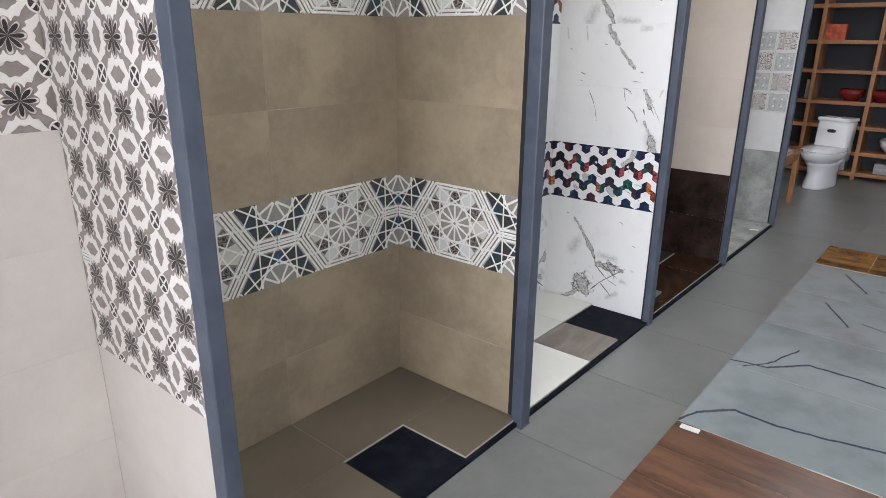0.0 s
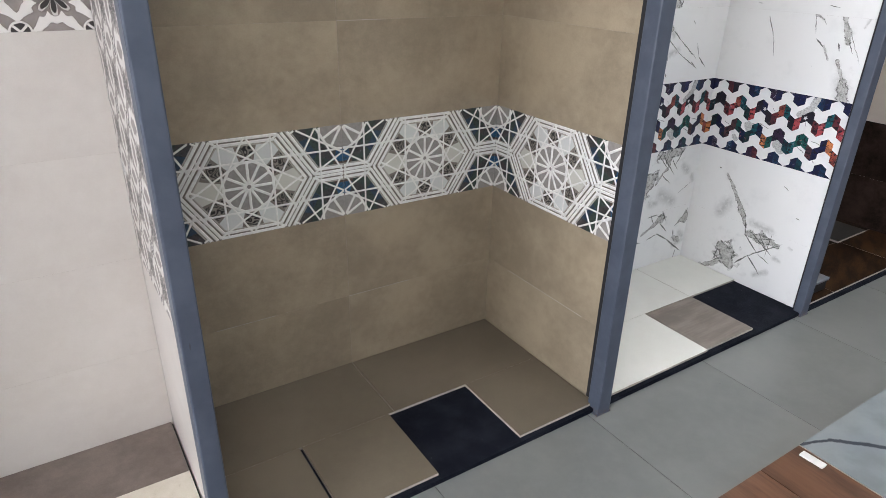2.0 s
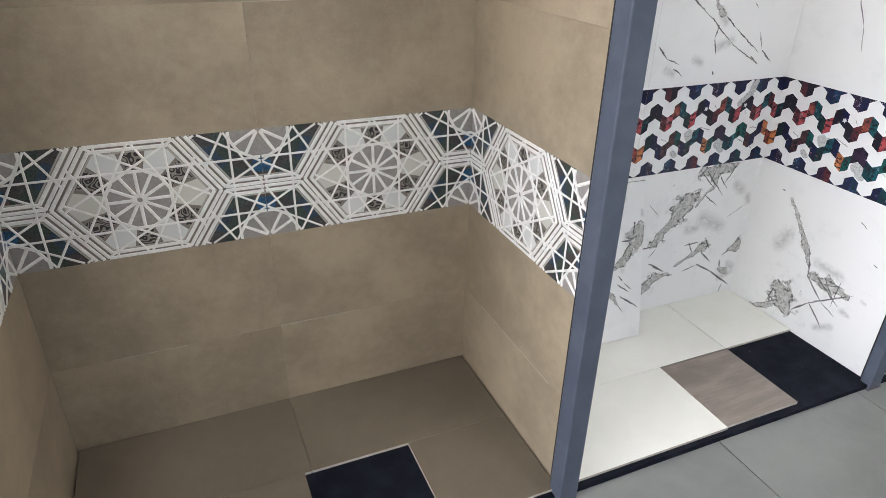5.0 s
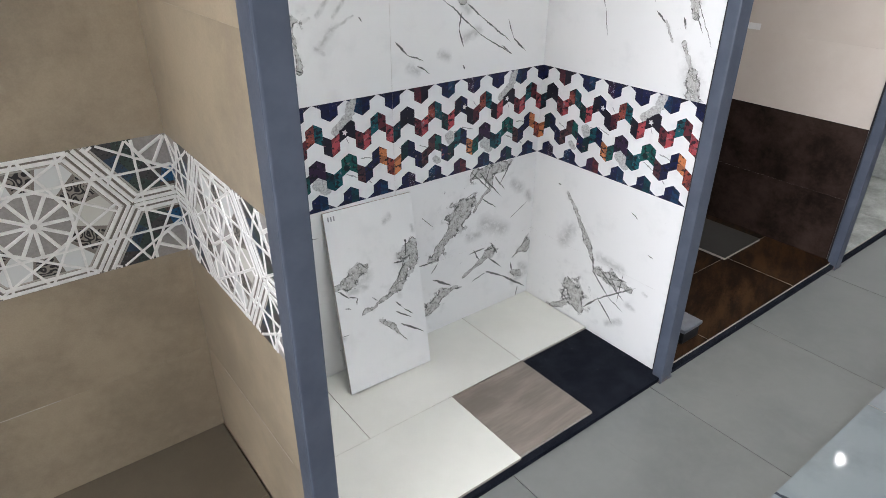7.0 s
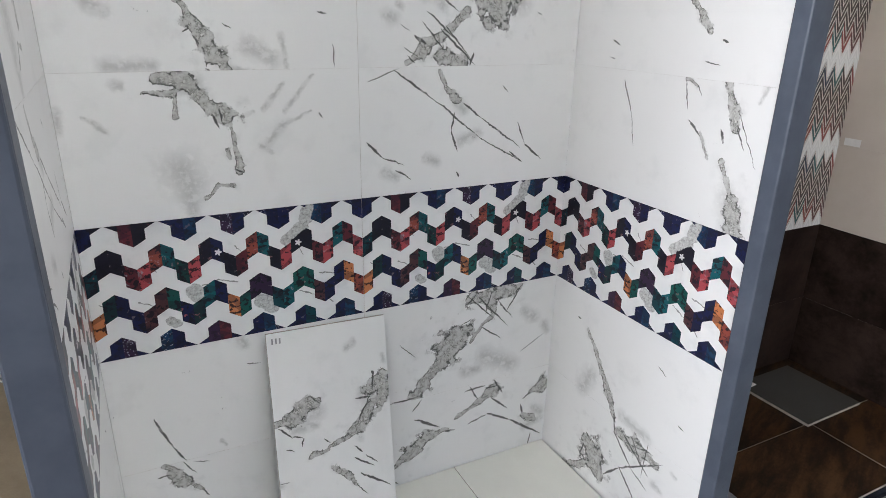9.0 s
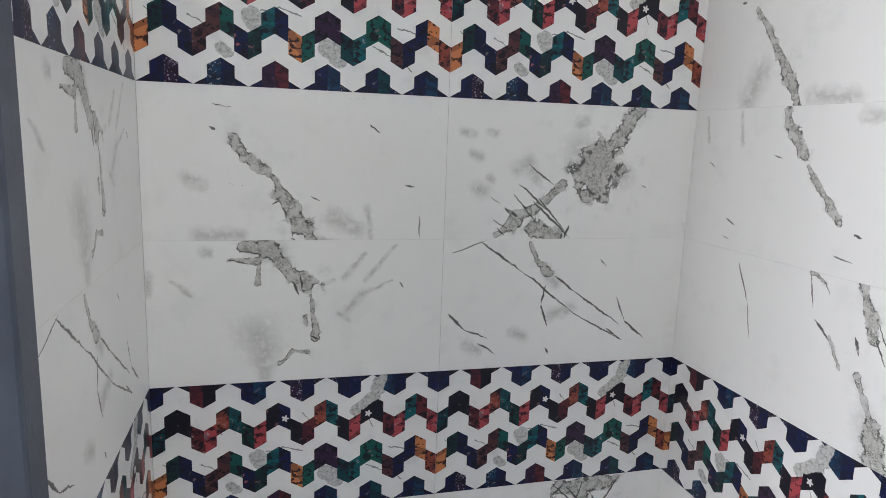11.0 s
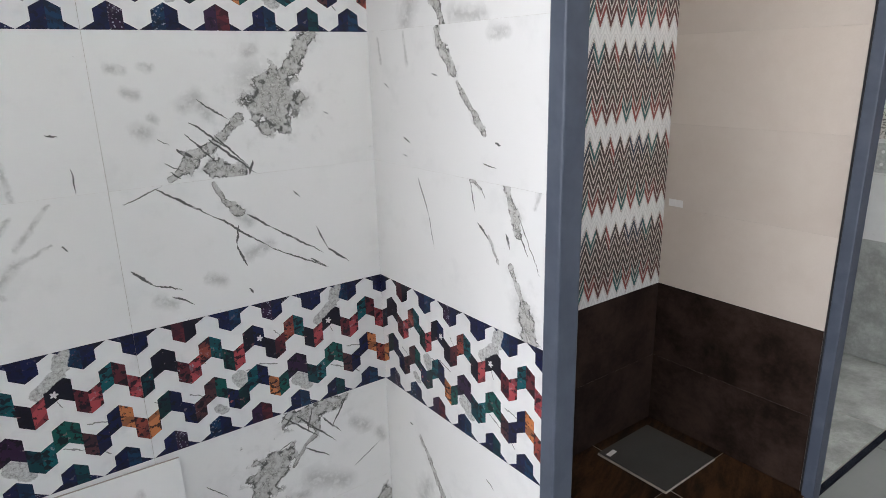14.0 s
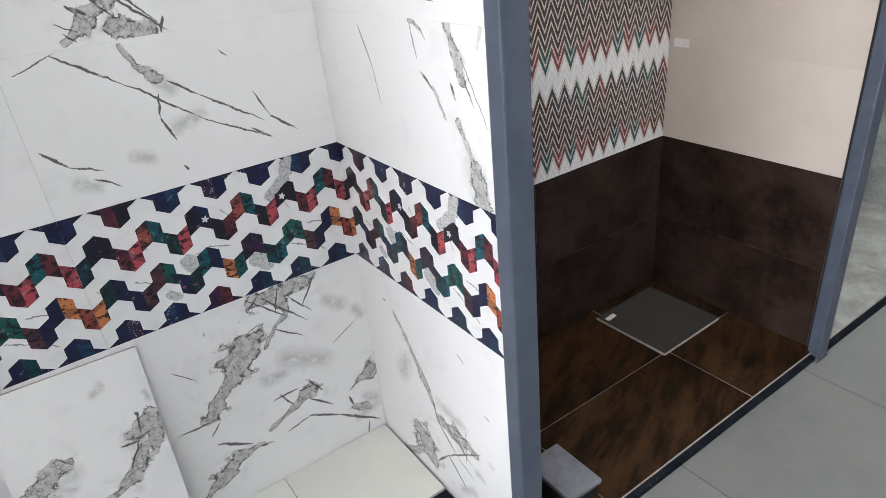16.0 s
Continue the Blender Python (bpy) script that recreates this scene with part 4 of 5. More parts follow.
def mesh_of(bm, name, *mats):
    me = bpy.data.meshes.new(name)
    bm.normal_update()
    bm.to_mesh(me)
    bm.free()
    for m in mats:
        me.materials.append(m)
    return me


def part(name, bm, material, parent, label=""):
    ob = new(name, mesh_of(bm, name, material) if isinstance(bm, bmesh.types.BMesh) else bm)
    ob.parent = parent
    if label:
        tagged(ob, label)
    return ob


def empty(name, m, label, category, group="", kind=""):
    ob = new(name)
    ob.empty_display_size = 0.1
    ob.matrix_world = m
    return tagged(ob, label, category, group, kind)


def box(x0, x1, y0, y1, z0, z1, bevel=0.0, bm=None, segments=2):
    """A box from corner to corner with eased edges."""
    b = bmesh.new()
    bmesh.ops.create_cube(b, size=1.0)
    bmesh.ops.scale(b, vec=(x1 - x0, y1 - y0, z1 - z0), verts=b.verts)
    bmesh.ops.translate(b, vec=((x0 + x1) / 2, (y0 + y1) / 2, (z0 + z1) / 2), verts=b.verts)
    if bevel:
        bmesh.ops.bevel(b, geom=b.edges[:], offset=bevel, segments=segments, profile=0.5, affect="EDGES")
    if bm is None:
        return b
    tmp = bpy.data.meshes.new("tmp")
    b.to_mesh(tmp)
    b.free()
    bm.from_mesh(tmp)
    bpy.data.meshes.remove(tmp)
    return bm


def loft(rings, cap=True):
    """A skin over rings of equal length."""
    bm = bmesh.new()
    vs = [[bm.verts.new(p) for p in ring] for ring in rings]
    n = len(rings[0])
    for a, b in zip(vs, vs[1:]):
        for i in range(n):
            bm.faces.new((a[i], a[(i + 1) % n], b[(i + 1) % n], b[i]))
    if cap:
        bm.faces.new(vs[0][::-1])
        bm.faces.new(vs[-1])
    for f in bm.faces:
        f.smooth = True
    return bm


def oval(cx, cy, z, rx, ry, n=32, back=None):
    pts = []
    for i in range(n):
        a = 2 * math.pi * i / n
        x, y = math.cos(a), math.sin(a)
        sq = 2 / 2.6
        x, y = math.copysign(abs(x) ** sq, x), math.copysign(abs(y) ** sq, y)
        pts.append((cx + rx * x, cy + ry * y, z))
    return pts


_tiles = {}


def tile_mesh(w, h, mat, x0=0.0, y0=0.0, thick=0.009, gap=0.00025, ease=0.0003, edge=None):
    """A tile's shared mesh: glazed face at z = 0 with eased edges, clay sides. x0, y0: where a cut tile begins in its print."""
    key = (round(w, 4), round(h, 4), mat.name, round(x0, 4), round(y0, 4), thick)
    if key not in _tiles:
        bm = bmesh.new()
        a, b, c, d = x0 + gap, x0 + w - gap, y0 + gap * 0.35, y0 + h - gap * 0.35
        rings = [[(a, c), (b, c), (b, d), (a, d)], [(a, c), (b, c), (b, d), (a, d)], [(a + ease, c + ease), (b - ease, c + ease), (b - ease, d - ease), (a + ease, d - ease)]]
        vs = [[bm.verts.new((*p, z)) for p in r] for r, z in zip(rings, (-thick, -ease, 0.0))]
        for lo, hi, i in ((vs[0], vs[1], 1), (vs[1], vs[2], 0)):
            for k in range(4):
                bm.faces.new((lo[k], lo[(k + 1) % 4], hi[(k + 1) % 4], hi[k])).material_index = i
        bm.faces.new(vs[2])
        bm.faces.new(vs[0][::-1]).material_index = 1
        _tiles[key] = mesh_of(bm, "tile", mat, edge or TILE_EDGE)
    return _tiles[key]


BACK = Matrix(((1, 0, 0, 0), (0, 0, -1, 0), (0, 1, 0, 0), (0, 0, 0, 1)))
RIGHT = Matrix(((0, 0, -1, 0), (-1, 0, 0, 0), (0, 1, 0, 0), (0, 0, 0, 1)))
LEFT = Matrix(((0, 0, 1, 0), (1, 0, 0, 0), (0, 1, 0, 0), (0, 0, 0, 1)))
FLAT = Matrix.Identity(4)
TURNED = pose(0, 0, 0, 0, 0, 180)


def lay(parent, mesh, where, facing, turned=False, size=(0.6, 0.3)):
    """A tile as a part of its wall or floor, its lower left corner at where."""
    ob = new("tile", mesh)
    ob.parent = parent
    m = Matrix.Translation(where) @ facing
    if turned:
        m = m @ Matrix.Translation((size[0], size[1], 0)) @ TURNED
    ob.matrix_local = m
    return ob


# ---------------------------------------------------------------- the room
PITCH, DEPTH, TOP = 1.22, 0.605, 2.42


def slab_wall(name, x0, x1, y0, y1, z0, z1, mat, label, category="wall"):
    return tagged(new(name, mesh_of(box(x0, x1, y0, y1, z0, z1), name, mat)), label, category, kind="structure")


slab_wall("floor", -7.7, 6.9, -6.2, 0.2, -0.12, -0.004, GROUT, "grey grouted bed of the showroom floor", "floor")
slab_wall("wall_back", -7.5, 6.6, 0.0095, 0.10, -0.004, 3.05, BACKING, "grey cement board wall behind the tile booths")
slab_wall("wall_far", 6.6, 6.75, -6.1, 0.10, -0.004, 3.05, PLASTER, "white painted wall behind the wooden shelving")
slab_wall("ceiling", -7.7, 6.9, -6.2, 0.2, 3.05, 3.2, CEILING, "plain white painted showroom ceiling", "ceiling")


def pierced(name, along, at, lo, hi, holes, z0, z1, label):
    """A wall with window holes, in one mesh of butted blocks."""
    bm = bmesh.new()

    def blk(a, b, c, d):
        if along == "y":
            box(at, at + 0.15, a, b, c, d, bm=bm)
        else:
            box(a, b, at, at + 0.15, c, d, bm=bm)
    edge = lo
    for a, b in holes:
        blk(edge, a, -0.004, 3.05)
        blk(a, b, -0.004, z0)
        blk(a, b, z1, 3.05)
        edge = b
    blk(edge, hi, -0.004, 3.05)
    return tagged(new(name, mesh_of(bm, name, PLASTER)), label, "wall", kind="structure")


pierced("wall_window", "y", -7.65, -6.1, 0.0095, [(-5.15, -0.85)], 0.95, 2.95, "white wall with a wide window opening")
# Unseen wall; its opening is made up to hold the front fill lamp.
pierced("wall_shopfront", "x", -6.1, -7.5, 6.6, [(-2.4, 4.8)], 0.35, 2.75, "unseen white wall with an added opening for fill light")

floor_parent = bpy.data.objects["floor"]
_fx0, _fy0 = -0.645 - 0.6 * 10, -0.02 - 0.6 * 9
for _i in range(22):
    for _j in range(10):
        _x, _y = _fx0 + 0.6 * _i, _fy0 + 0.6 * _j
        if _y < -5.4 or _x > 6.2:
            continue
        lay(floor_parent, tile_mesh(0.6, 0.6, FLOOR_TILE, thick=0.008, gap=0.001, ease=0.0008, edge=GROUT), (_x, _y, 0.0), FLAT)

# ---------------------------------------------------------------- booths


def steel_post(k):
    x = k * PITCH
    bm = box(-0.022 if k >= 0 else -0.024, 0.033 if k >= 0 else 0.019, -0.029 if k < 1 else -0.015, 0.022, 0, TOP, 0.004)
    ob = tagged(new("steel_post", mesh_of(bm, "steel_post", POST)), "blue-grey painted square steel post at a booth's edge", "post", "posts between the booths")
    ob.location = (x, -0.635, 0)
    # welded foot plate
    part("foot_plate", box(-0.027, 0.036, -0.0315 if k < 1 else -0.0175, 0.026, -0.001, 0.004, 0.001), POST, ob)
    return ob


for _k in range(-2, 4):
    steel_post(_k)

WALLS = {}
for _k in range(-2, 4):
    _x = _k * PITCH
    WALLS[_k] = slab_wall("partition_%d" % (_k + 3), _x + 0.0095, _x + 0.0105, -DEPTH - 0.006, 0.0090, 0.0, TOP, DARK_BOARD, "thin black board partition between two tile booths", "partition")
    # Black strips stand in for the shade in the gap by each post.
    if _k >= -1:
        part("edge_trim", box(_x - 0.0035, _x + 0.0088, -0.6115, -0.6010, 0.0, TOP), DARK_BOARD, WALLS[_k], "black strip drawn for the dark gap beside the post")
    if _k == 0:
        part("edge_strip", box(_x - 0.003, _x - 0.0002, -0.6005, -0.586, 0.026, TOP), DARK_BOARD, WALLS[_k], "black strip drawn for the dark gap beside the post")


def booth_base(k, mat_label):
    ob = tagged(new("booth_base", mesh_of(box(k * PITCH - 1.197, k * PITCH - 0.002, -0.642, 0.0, 0.0, 0.016, 0.002), "booth_base", RUBBER)), mat_label, "base", "bases of the booths")
    return ob


BASES = {k: booth_base(k, "black granular base under the booth's floor tiles") for k in range(-1, 4)}


def ground_tiles(k, name, label, pieces):
    """Loose floor tiles of a booth, each x0, x1, y0, y1, material."""
    for x0, x1, y0, y1, mat, lab in pieces:
        me = tile_mesh(x1 - x0, y1 - y0, mat, thick=0.009, gap=0.0008)
        ob = tagged(new(name, me), lab, "floor tile", "floor tiles of the booths")
        ob.location = (x0, y0, 0.0252)


def back_rows(k, rows):
    """Rows of wall tile on the back wall: z, mesh maker for the right and left tile."""
    x1 = k * PITCH
    for z, right, left, turn in rows:
        lay(bpy.data.objects["wall_back"], tile_mesh(0.6, 0.3, right), (x1 - 0.6, 0, z), BACK, turn)
        if turn:
            lay(bpy.data.objects["wall_back"], tile_mesh(0.6, 0.3, left), (x1 - 1.2, 0, z), BACK, True)
        else:
            lay(bpy.data.objects["wall_back"], tile_mesh(0.6, 0.3, left), (x1 - 1.2, 0, z), BACK)


def side_rows(k, rows, side="right"):
    for z, mat in rows:
        if side == "right":
            lay(WALLS[k], tile_mesh(0.6, 0.3, mat), (k * PITCH, 0.001, z), RIGHT)
        else:
            lay(WALLS[k - 1], tile_mesh(0.6, 0.3, mat), ((k - 1) * PITCH + 0.02, -0.6005, z), LEFT)


def line_mesh():
    """The raised white lines of one star border tile, clipped to the tile."""
    bm = bmesh.new()

    def strip(p, q, w=0.0052, h=0.0022):
        p, q = Vector(p), Vector(q)
        d = q - p
        t0, t1 = 0.0, 1.0
        for a, b, lo, hi in ((p.x, d.x, 0.002, 0.598), (p.y, d.y, 0.002, 0.298)):
            if abs(b) < 1e-9:
                if a < lo or a > hi:
                    return
                continue
            u, v = sorted(((lo - a) / b, (hi - a) / b))
            t0, t1 = max(t0, u), min(t1, v)
        if t1 - t0 < 1e-3:
            return
        p, q = p + d * t0, p + d * t1
        n = Vector((-d.y, d.x)).normalized() * w / 2
        i = n * 0.55
        lo = [bm.verts.new((*c, -0.0002)) for c in (p - n, q - n, q + n, p + n)]
        hi = [bm.verts.new((*c, h)) for c in (p - i, q - i, q + i, p + i)]
        bm.faces.new(hi)
        for k in range(4):
            bm.faces.new((lo[k], lo[(k + 1) % 4], hi[(k + 1) % 4], hi[k]))

    def polar(c, r, deg):
        return (c[0] + r * math.cos(radians(deg)), c[1] + r * math.sin(radians(deg)))

    def reach(p, q, f=0.09):
        """Both ends of a line carried on past the crossing."""
        return ((p[0] + (p[0] - q[0]) * f, p[1] + (p[1] - q[1]) * f), (q[0] + (q[0] - p[0]) * f, q[1] + (q[1] - p[1]) * f))
    for c in ((0.3, 0.15), (0, 0), (0.6, 0), (0, 0.3), (0.6, 0.3)):
        for k in range(12):
            strip(polar(c, 0.009, 30 * k), polar(c, 0.073, 30 * k), 0.0085, 0.0026)
            strip(polar(c, 0.0745, 30 * k + 15), polar(c, 0.0745, 30 * k + 45), 0.0045, 0.0021 + 0.00003 * k)
            strip(*reach(polar(c, 0.150, 30 * k), polar(c, 0.150, 30 * k + 120)), 0.0062, 0.0018 + 0.00004 * k)
            strip(polar(c, 0.008, 30 * k), polar(c, 0.008, 30 * k + 30), 0.003, 0.0028)
        for f in (0.965, 0.875):
            ring = [(0.2, 0), (0.1, 0.15), (-0.1, 0.15), (-0.2, 0), (-0.1, -0.15), (0.1, -0.15)]
            for k in range(6):
                a, b = ring[k], ring[(k + 1) % 6]
                strip((c[0] + a[0] * f, c[1] + a[1] * f), (c[0] + b[0] * f, c[1] + b[1] * f), 0.0095, 0.0015 + 0.00003 * k)
    return mesh_of(bm, "relief", STAR_LINE)


STAR_LINES = line_mesh()


def star_tile(parent, where, facing):
    t = lay(parent, tile_mesh(0.6, 0.3, STAR), where, facing)
    r = new("relief", STAR_LINES)
    r.parent = t
    return t


# booth with floral tiles
K = -1
_xr = K * PITCH
for _z in (0.0, 0.3, 0.6, 0.9):
    for _j in range(2):
        lay(bpy.data.objects["wall_back"], tile_mesh(0.6, 0.3, SHELL), (_xr - 0.6 * (_j + 1), 0, _z), BACK)
for _z in (1.2, 1.5, 1.8, 2.1):
    for _j in range(4):
        lay(bpy.data.objects["wall_back"], tile_mesh(0.3, 0.3, FLOWER), (_xr - 0.3 * (_j + 1), 0, _z), BACK)
for _z in (0.0, 0.3):
    lay(WALLS[K], tile_mesh(0.6, 0.3, SHELL), (_xr, -0.0005, _z), RIGHT)
for _z in (0.6, 0.9, 1.2, 1.5, 1.8, 2.1):
    for _j in range(2):
        lay(WALLS[K], tile_mesh(0.3, 0.3, FLOWER), (_xr, -0.0005 - 0.3 * _j, _z), RIGHT)
side_rows(K, [(_z, SHELL) for _z in (0, 0.3, 0.6, 0.9, 1.2, 1.5, 1.8)], "left")
ground_tiles(K, "floor_tile", "", [
    (_xr - 0.6, _xr - 0.005, -0.245, -0.002, PEBBLE_BROWN, "brown stone-look floor tile along the booth's back wall"),
    (_xr - 1.19, _xr - 0.6, -0.245, -0.002, PEBBLE_BROWN, "brown stone-look floor tile along the booth's back wall"),
    (_xr - 0.6, _xr - 0.005, -0.62, -0.245, IVORY, "polished ivory floor tile at the booth's front"),
    (_xr - 1.19, _xr - 0.6, -0.62, -0.245, IVORY, "polished ivory floor tile at the booth's front")])

# beige booth with the star border
K = 0
for _z in (0.0, 0.3, 0.9, 1.2, 2.1):
    back_rows(K, [(_z, BEIGE, BEIGE, False)])
    side_rows(K, [(_z, BEIGE)])
    side_rows(K, [(_z, BEIGE)], "left")
for _z in (0.6, 1.5, 1.8):
    for _j in (1, 2):
        star_tile(bpy.data.objects["wall_back"], (-0.6 * _j, 0, _z), BACK)
    star_tile(WALLS[0], (0, -0.0005, _z), RIGHT)
    star_tile(WALLS[-1], (-1.2, -0.6005, _z), LEFT)
# Pale slivers that draw the highlight along parts of the tile joints.
for _x0, _x1, _z in ((-0.60, -0.36, 0.3), (-1.05, -0.86, 0.3), (-0.60, -0.44, 1.2)):
    part("grout_line", box(_x0, _x1, -0.0009, 0.0, _z - 0.0008, _z + 0.0008), TILE_EDGE, bpy.data.objects["wall_back"])
part("grout_line", box(-0.0009, 0.0, -0.52, -0.12, 0.2992, 0.3008), TILE_EDGE, WALLS[0])
ground_tiles(K, "floor_tile", "", [
    (-0.602, -0.004, -0.322, -0.002, BEIGE_FLOOR, "taupe cement-look floor tile against the back wall"),
    (-1.194, -0.602, -0.322, -0.002, BEIGE_FLOOR, "taupe cement-look floor tile against the back wall"),
    (-0.322, -0.004, -0.625, -0.322, BEIGE_FLOOR, "taupe floor tile beside the bare black square"),
    (-0.918, -0.622, -0.625, -0.322, BEIGE_FLOOR, "taupe floor tile beside the bare black square"),
    (-1.194, -0.926, -0.625, -0.322, BEIGE_FLOOR, "taupe cut floor tile with an open joint")])

# white marble booth with the hexagon border
K = 1
M = MARBLE
back_rows(K, [(0.0, M["DR"], M["DL"], False), (0.3, M["CR"], M["CL"], False), (0.9, M["BR"], M["BL"], False), (1.2, M["AR"], M["AL"], False),
              (1.8, M["BR"], M["BL"], True), (2.1, M["AR"], M["AL"], True), (0.6, HEX, HEX, False), (1.5, HEX, HEX, False)])
side_rows(K, [(0.0, M["RD"]), (0.3, M["RC"]), (0.6, HEX), (0.9, M["RB"]), (1.2, M["RA"]), (1.5, M["RC"]), (1.8, M["RB"]), (2.1, M["RA"])])
side_rows(K, [(0.0, M["BL"]), (0.3, M["AL"]), (0.6, HEX), (0.9, M["BR"]), (1.2, M["BL"]), (1.5, HEX), (1.8, M["BL"]), (2.1, M["AL"])], "left")
ground_tiles(K, "floor_tile", "", [
    (0.026, 0.305, -0.314, -0.002, WHITE_FLOOR, "off-white cut floor tile in the booth's back corner"),
    (0.305, 0.893, -0.314, -0.002, WHITE_FLOOR, "off-white floor tile along the back wall"),
    (0.893, 1.215, -0.314, -0.002, WHITE_FLOOR, "off-white cut floor tile in the booth's back corner"),
    (0.026, 0.600, -0.625, -0.314, WHITE_FLOOR, "off-white floor tile at the booth's front edge"),
    (0.600, 0.897, -0.620, -0.319, DRIFT, "greyed wood-look floor tile beside bare black base")])

# brown booth with the chevron mosaic
K = 2
_xr = K * PITCH
back_rows(K, [(0.0, BROWN, BROWN, False), (0.3, BROWN, BROWN, False)])
for _z in (0.6, 0.9, 1.2, 1.5, 1.8, 2.1):
    for _j in range(4):
        lay(bpy.data.objects["wall_back"], tile_mesh(0.3, 0.3, CHEVRON), (_xr - 0.3 * (_j + 1), 0, _z), BACK)
side_rows(K, [(0.0, BROWN), (0.3, BROWN)] + [(_z, CREAM) for _z in (0.6, 0.9, 1.2, 1.5, 1.8, 2.1)])
side_rows(K, [(0.0, BROWN), (0.3, BROWN)] + [(_z, CREAM) for _z in (0.6, 0.9, 1.2, 1.5, 1.8, 2.1)], "left")
ground_tiles(K, "floor_tile", "", [
    (2.1012, 2.436, -0.327, -0.002, BROWN_FLOOR, "dark brown streaked floor tile along the back wall"),
    (1.5012, 2.100, -0.327, -0.002, BROWN_FLOOR, "dark brown streaked floor tile along the back wall"),
    (1.246, 1.501, -0.327, -0.002, BROWN_FLOOR, "dark brown streaked floor tile along the back wall"),
    (2.1012, 2.436, -0.625, -0.3282, BROWN_FLOOR, "dark brown streaked floor tile at the booth's front edge"),
    (1.5012, 2.100, -0.625, -0.3282, BROWN_FLOOR, "dark brown streaked floor tile at the booth's front edge"),
    (1.246, 1.501, -0.625, -0.3282, BROWN_FLOOR, "dark brown streaked floor tile at the booth's front edge")])

# grey stone booth with the patchwork tiles
K = 3
_xr = K * PITCH
back_rows(K, [(0.0, GREY_STONE, GREY_STONE, False), (0.3, GREY_STONE, GREY_STONE, False), (0.6, PALE, PALE, False), (1.5, PALE, PALE, False), (1.8, PALE, PALE, False), (2.1, PALE, PALE, False)])
side_rows(K, [(0.0, GREY_STONE), (0.3, GREY_STONE), (0.6, PALE), (1.5, PALE), (1.8, PALE), (2.1, PALE)])
side_rows(K, [(0.0, GREY_STONE), (0.3, GREY_STONE), (0.6, PALE), (0.9, PALE), (1.2, PALE), (1.5, PALE), (1.8, PALE), (2.1, PALE)], "left")
for _j in range(4):
    for _i in range(8):
        lay(bpy.data.objects["wall_back"], tile_mesh(0.15, 0.15, (PATCH_GREY, PATCH_DARK)[(_i + _j) % 2], thick=0.011, ease=0.002), (_xr - 0.15 * (_i + 1), 0, 0.9 + 0.15 * _j), BACK)
    for _i in range(4):
        lay(WALLS[K], tile_mesh(0.15, 0.15, (PATCH_GREY, PATCH_DARK)[(_i + _j + 1) % 2], thick=0.011, ease=0.002), (_xr, -0.0005 - 0.15 * _i, 0.9 + 0.15 * _j), RIGHT)
ground_tiles(K, "floor_tile", "", [
    (_xr - 0.6, _xr - 0.004, -0.625, -0.002, GREY_STONE, "polished grey marble-look floor tile"),
    (_xr - 1.19, _xr - 0.6, -0.625, -0.002, GREY_STONE, "polished grey marble-look floor tile")])

# ---------------------------------------------------------------- loose things in the booths


def leaning_tile():
    me = tile_mesh(0.3, 0.575, MARBLE["LT"], thick=0.009)
    ob = tagged(new("leaning_tile", me), "white marble-print wall tile leaning against the back wall", "tile")
    lean = 12.3
    ob.matrix_world = Matrix.Translation((0.352, -0.133, 0.0350)) @ pose(0, 0, 0, 90 - lean, 0, 0) @ pose(0, 0, 0, 0, 0, -1.6)
    for i in range(3):
        part("print_mark", box(0.012 + 0.009 * i, 0.016 + 0.009 * i, 0.548, 0.562, 0.0, 0.0004), GREY_CARD, ob, "small grey printed mark")
    return ob


leaning_tile()
grey_sample = tagged(new("sample_tile", tile_mesh(0.298, 0.287, LEAD, thick=0.010)), "lead-grey square sample tile lying on the brown floor", "tile")
grey_sample.matrix_world = Matrix.Translation((2.072, -0.340, 0.0360)) @ pose(0, 0, 0, 0, 0, 1.0)
_tag = tagged(new("tile_label", mesh_of(box(0, 0.045, 0, 0.018, 0, 0.0012, 0.0004), "tile_label", PAPER)), "small white paper label on the grey sample tile", "label")
_tag.matrix_world = Matrix.Translation((2.082, -0.098, 0.0361)) @ pose(0, 0, 0, 0, 0, 6)
_price = tagged(new("price_label", mesh_of(box(0, 0.0012, -0.058, 0.0, 0, 0.026, 0.0004), "price_label", PAPER)), "white paper price label stuck on cream wall tile", "label")
_price.location = (2 * PITCH - 0.0013, -0.018, 0.905)


def scale_box():
    e = empty("sample_box", pose(1.395, -0.590, 0.0252), "black box with a pale grey sample tile on top", "box")
    part("body", box(0.004, 0.100, 0.004, 0.150, 0, 0.046, 0.003), BLACK, e)
    part("lid", box(0, 0.108, 0, 0.158, 0.046, 0.060, 0.003), LID, e, "pale grey square tile lid")
    return e


scale_box()


def wall_label():
    """A paper label with three printed lines, in the corner of the floral wall."""
    ob = tagged(new("wall_label", mesh_of(box(0, 0.0012, -0.052, 0.0, 0, 0.034, 0.0004), "wall_label", PAPER)), "white paper label with grey lines on floral tile", "label")
    ob.location = (-PITCH - 0.0014, -0.006, 0.852)
    for i in range(3):
        part("print_line", box(-0.0004, 0.0, -0.046, -0.008, 0.007 + 0.009 * i, 0.009 + 0.009 * i), GREY_CARD, ob, "grey printed line")
    return ob


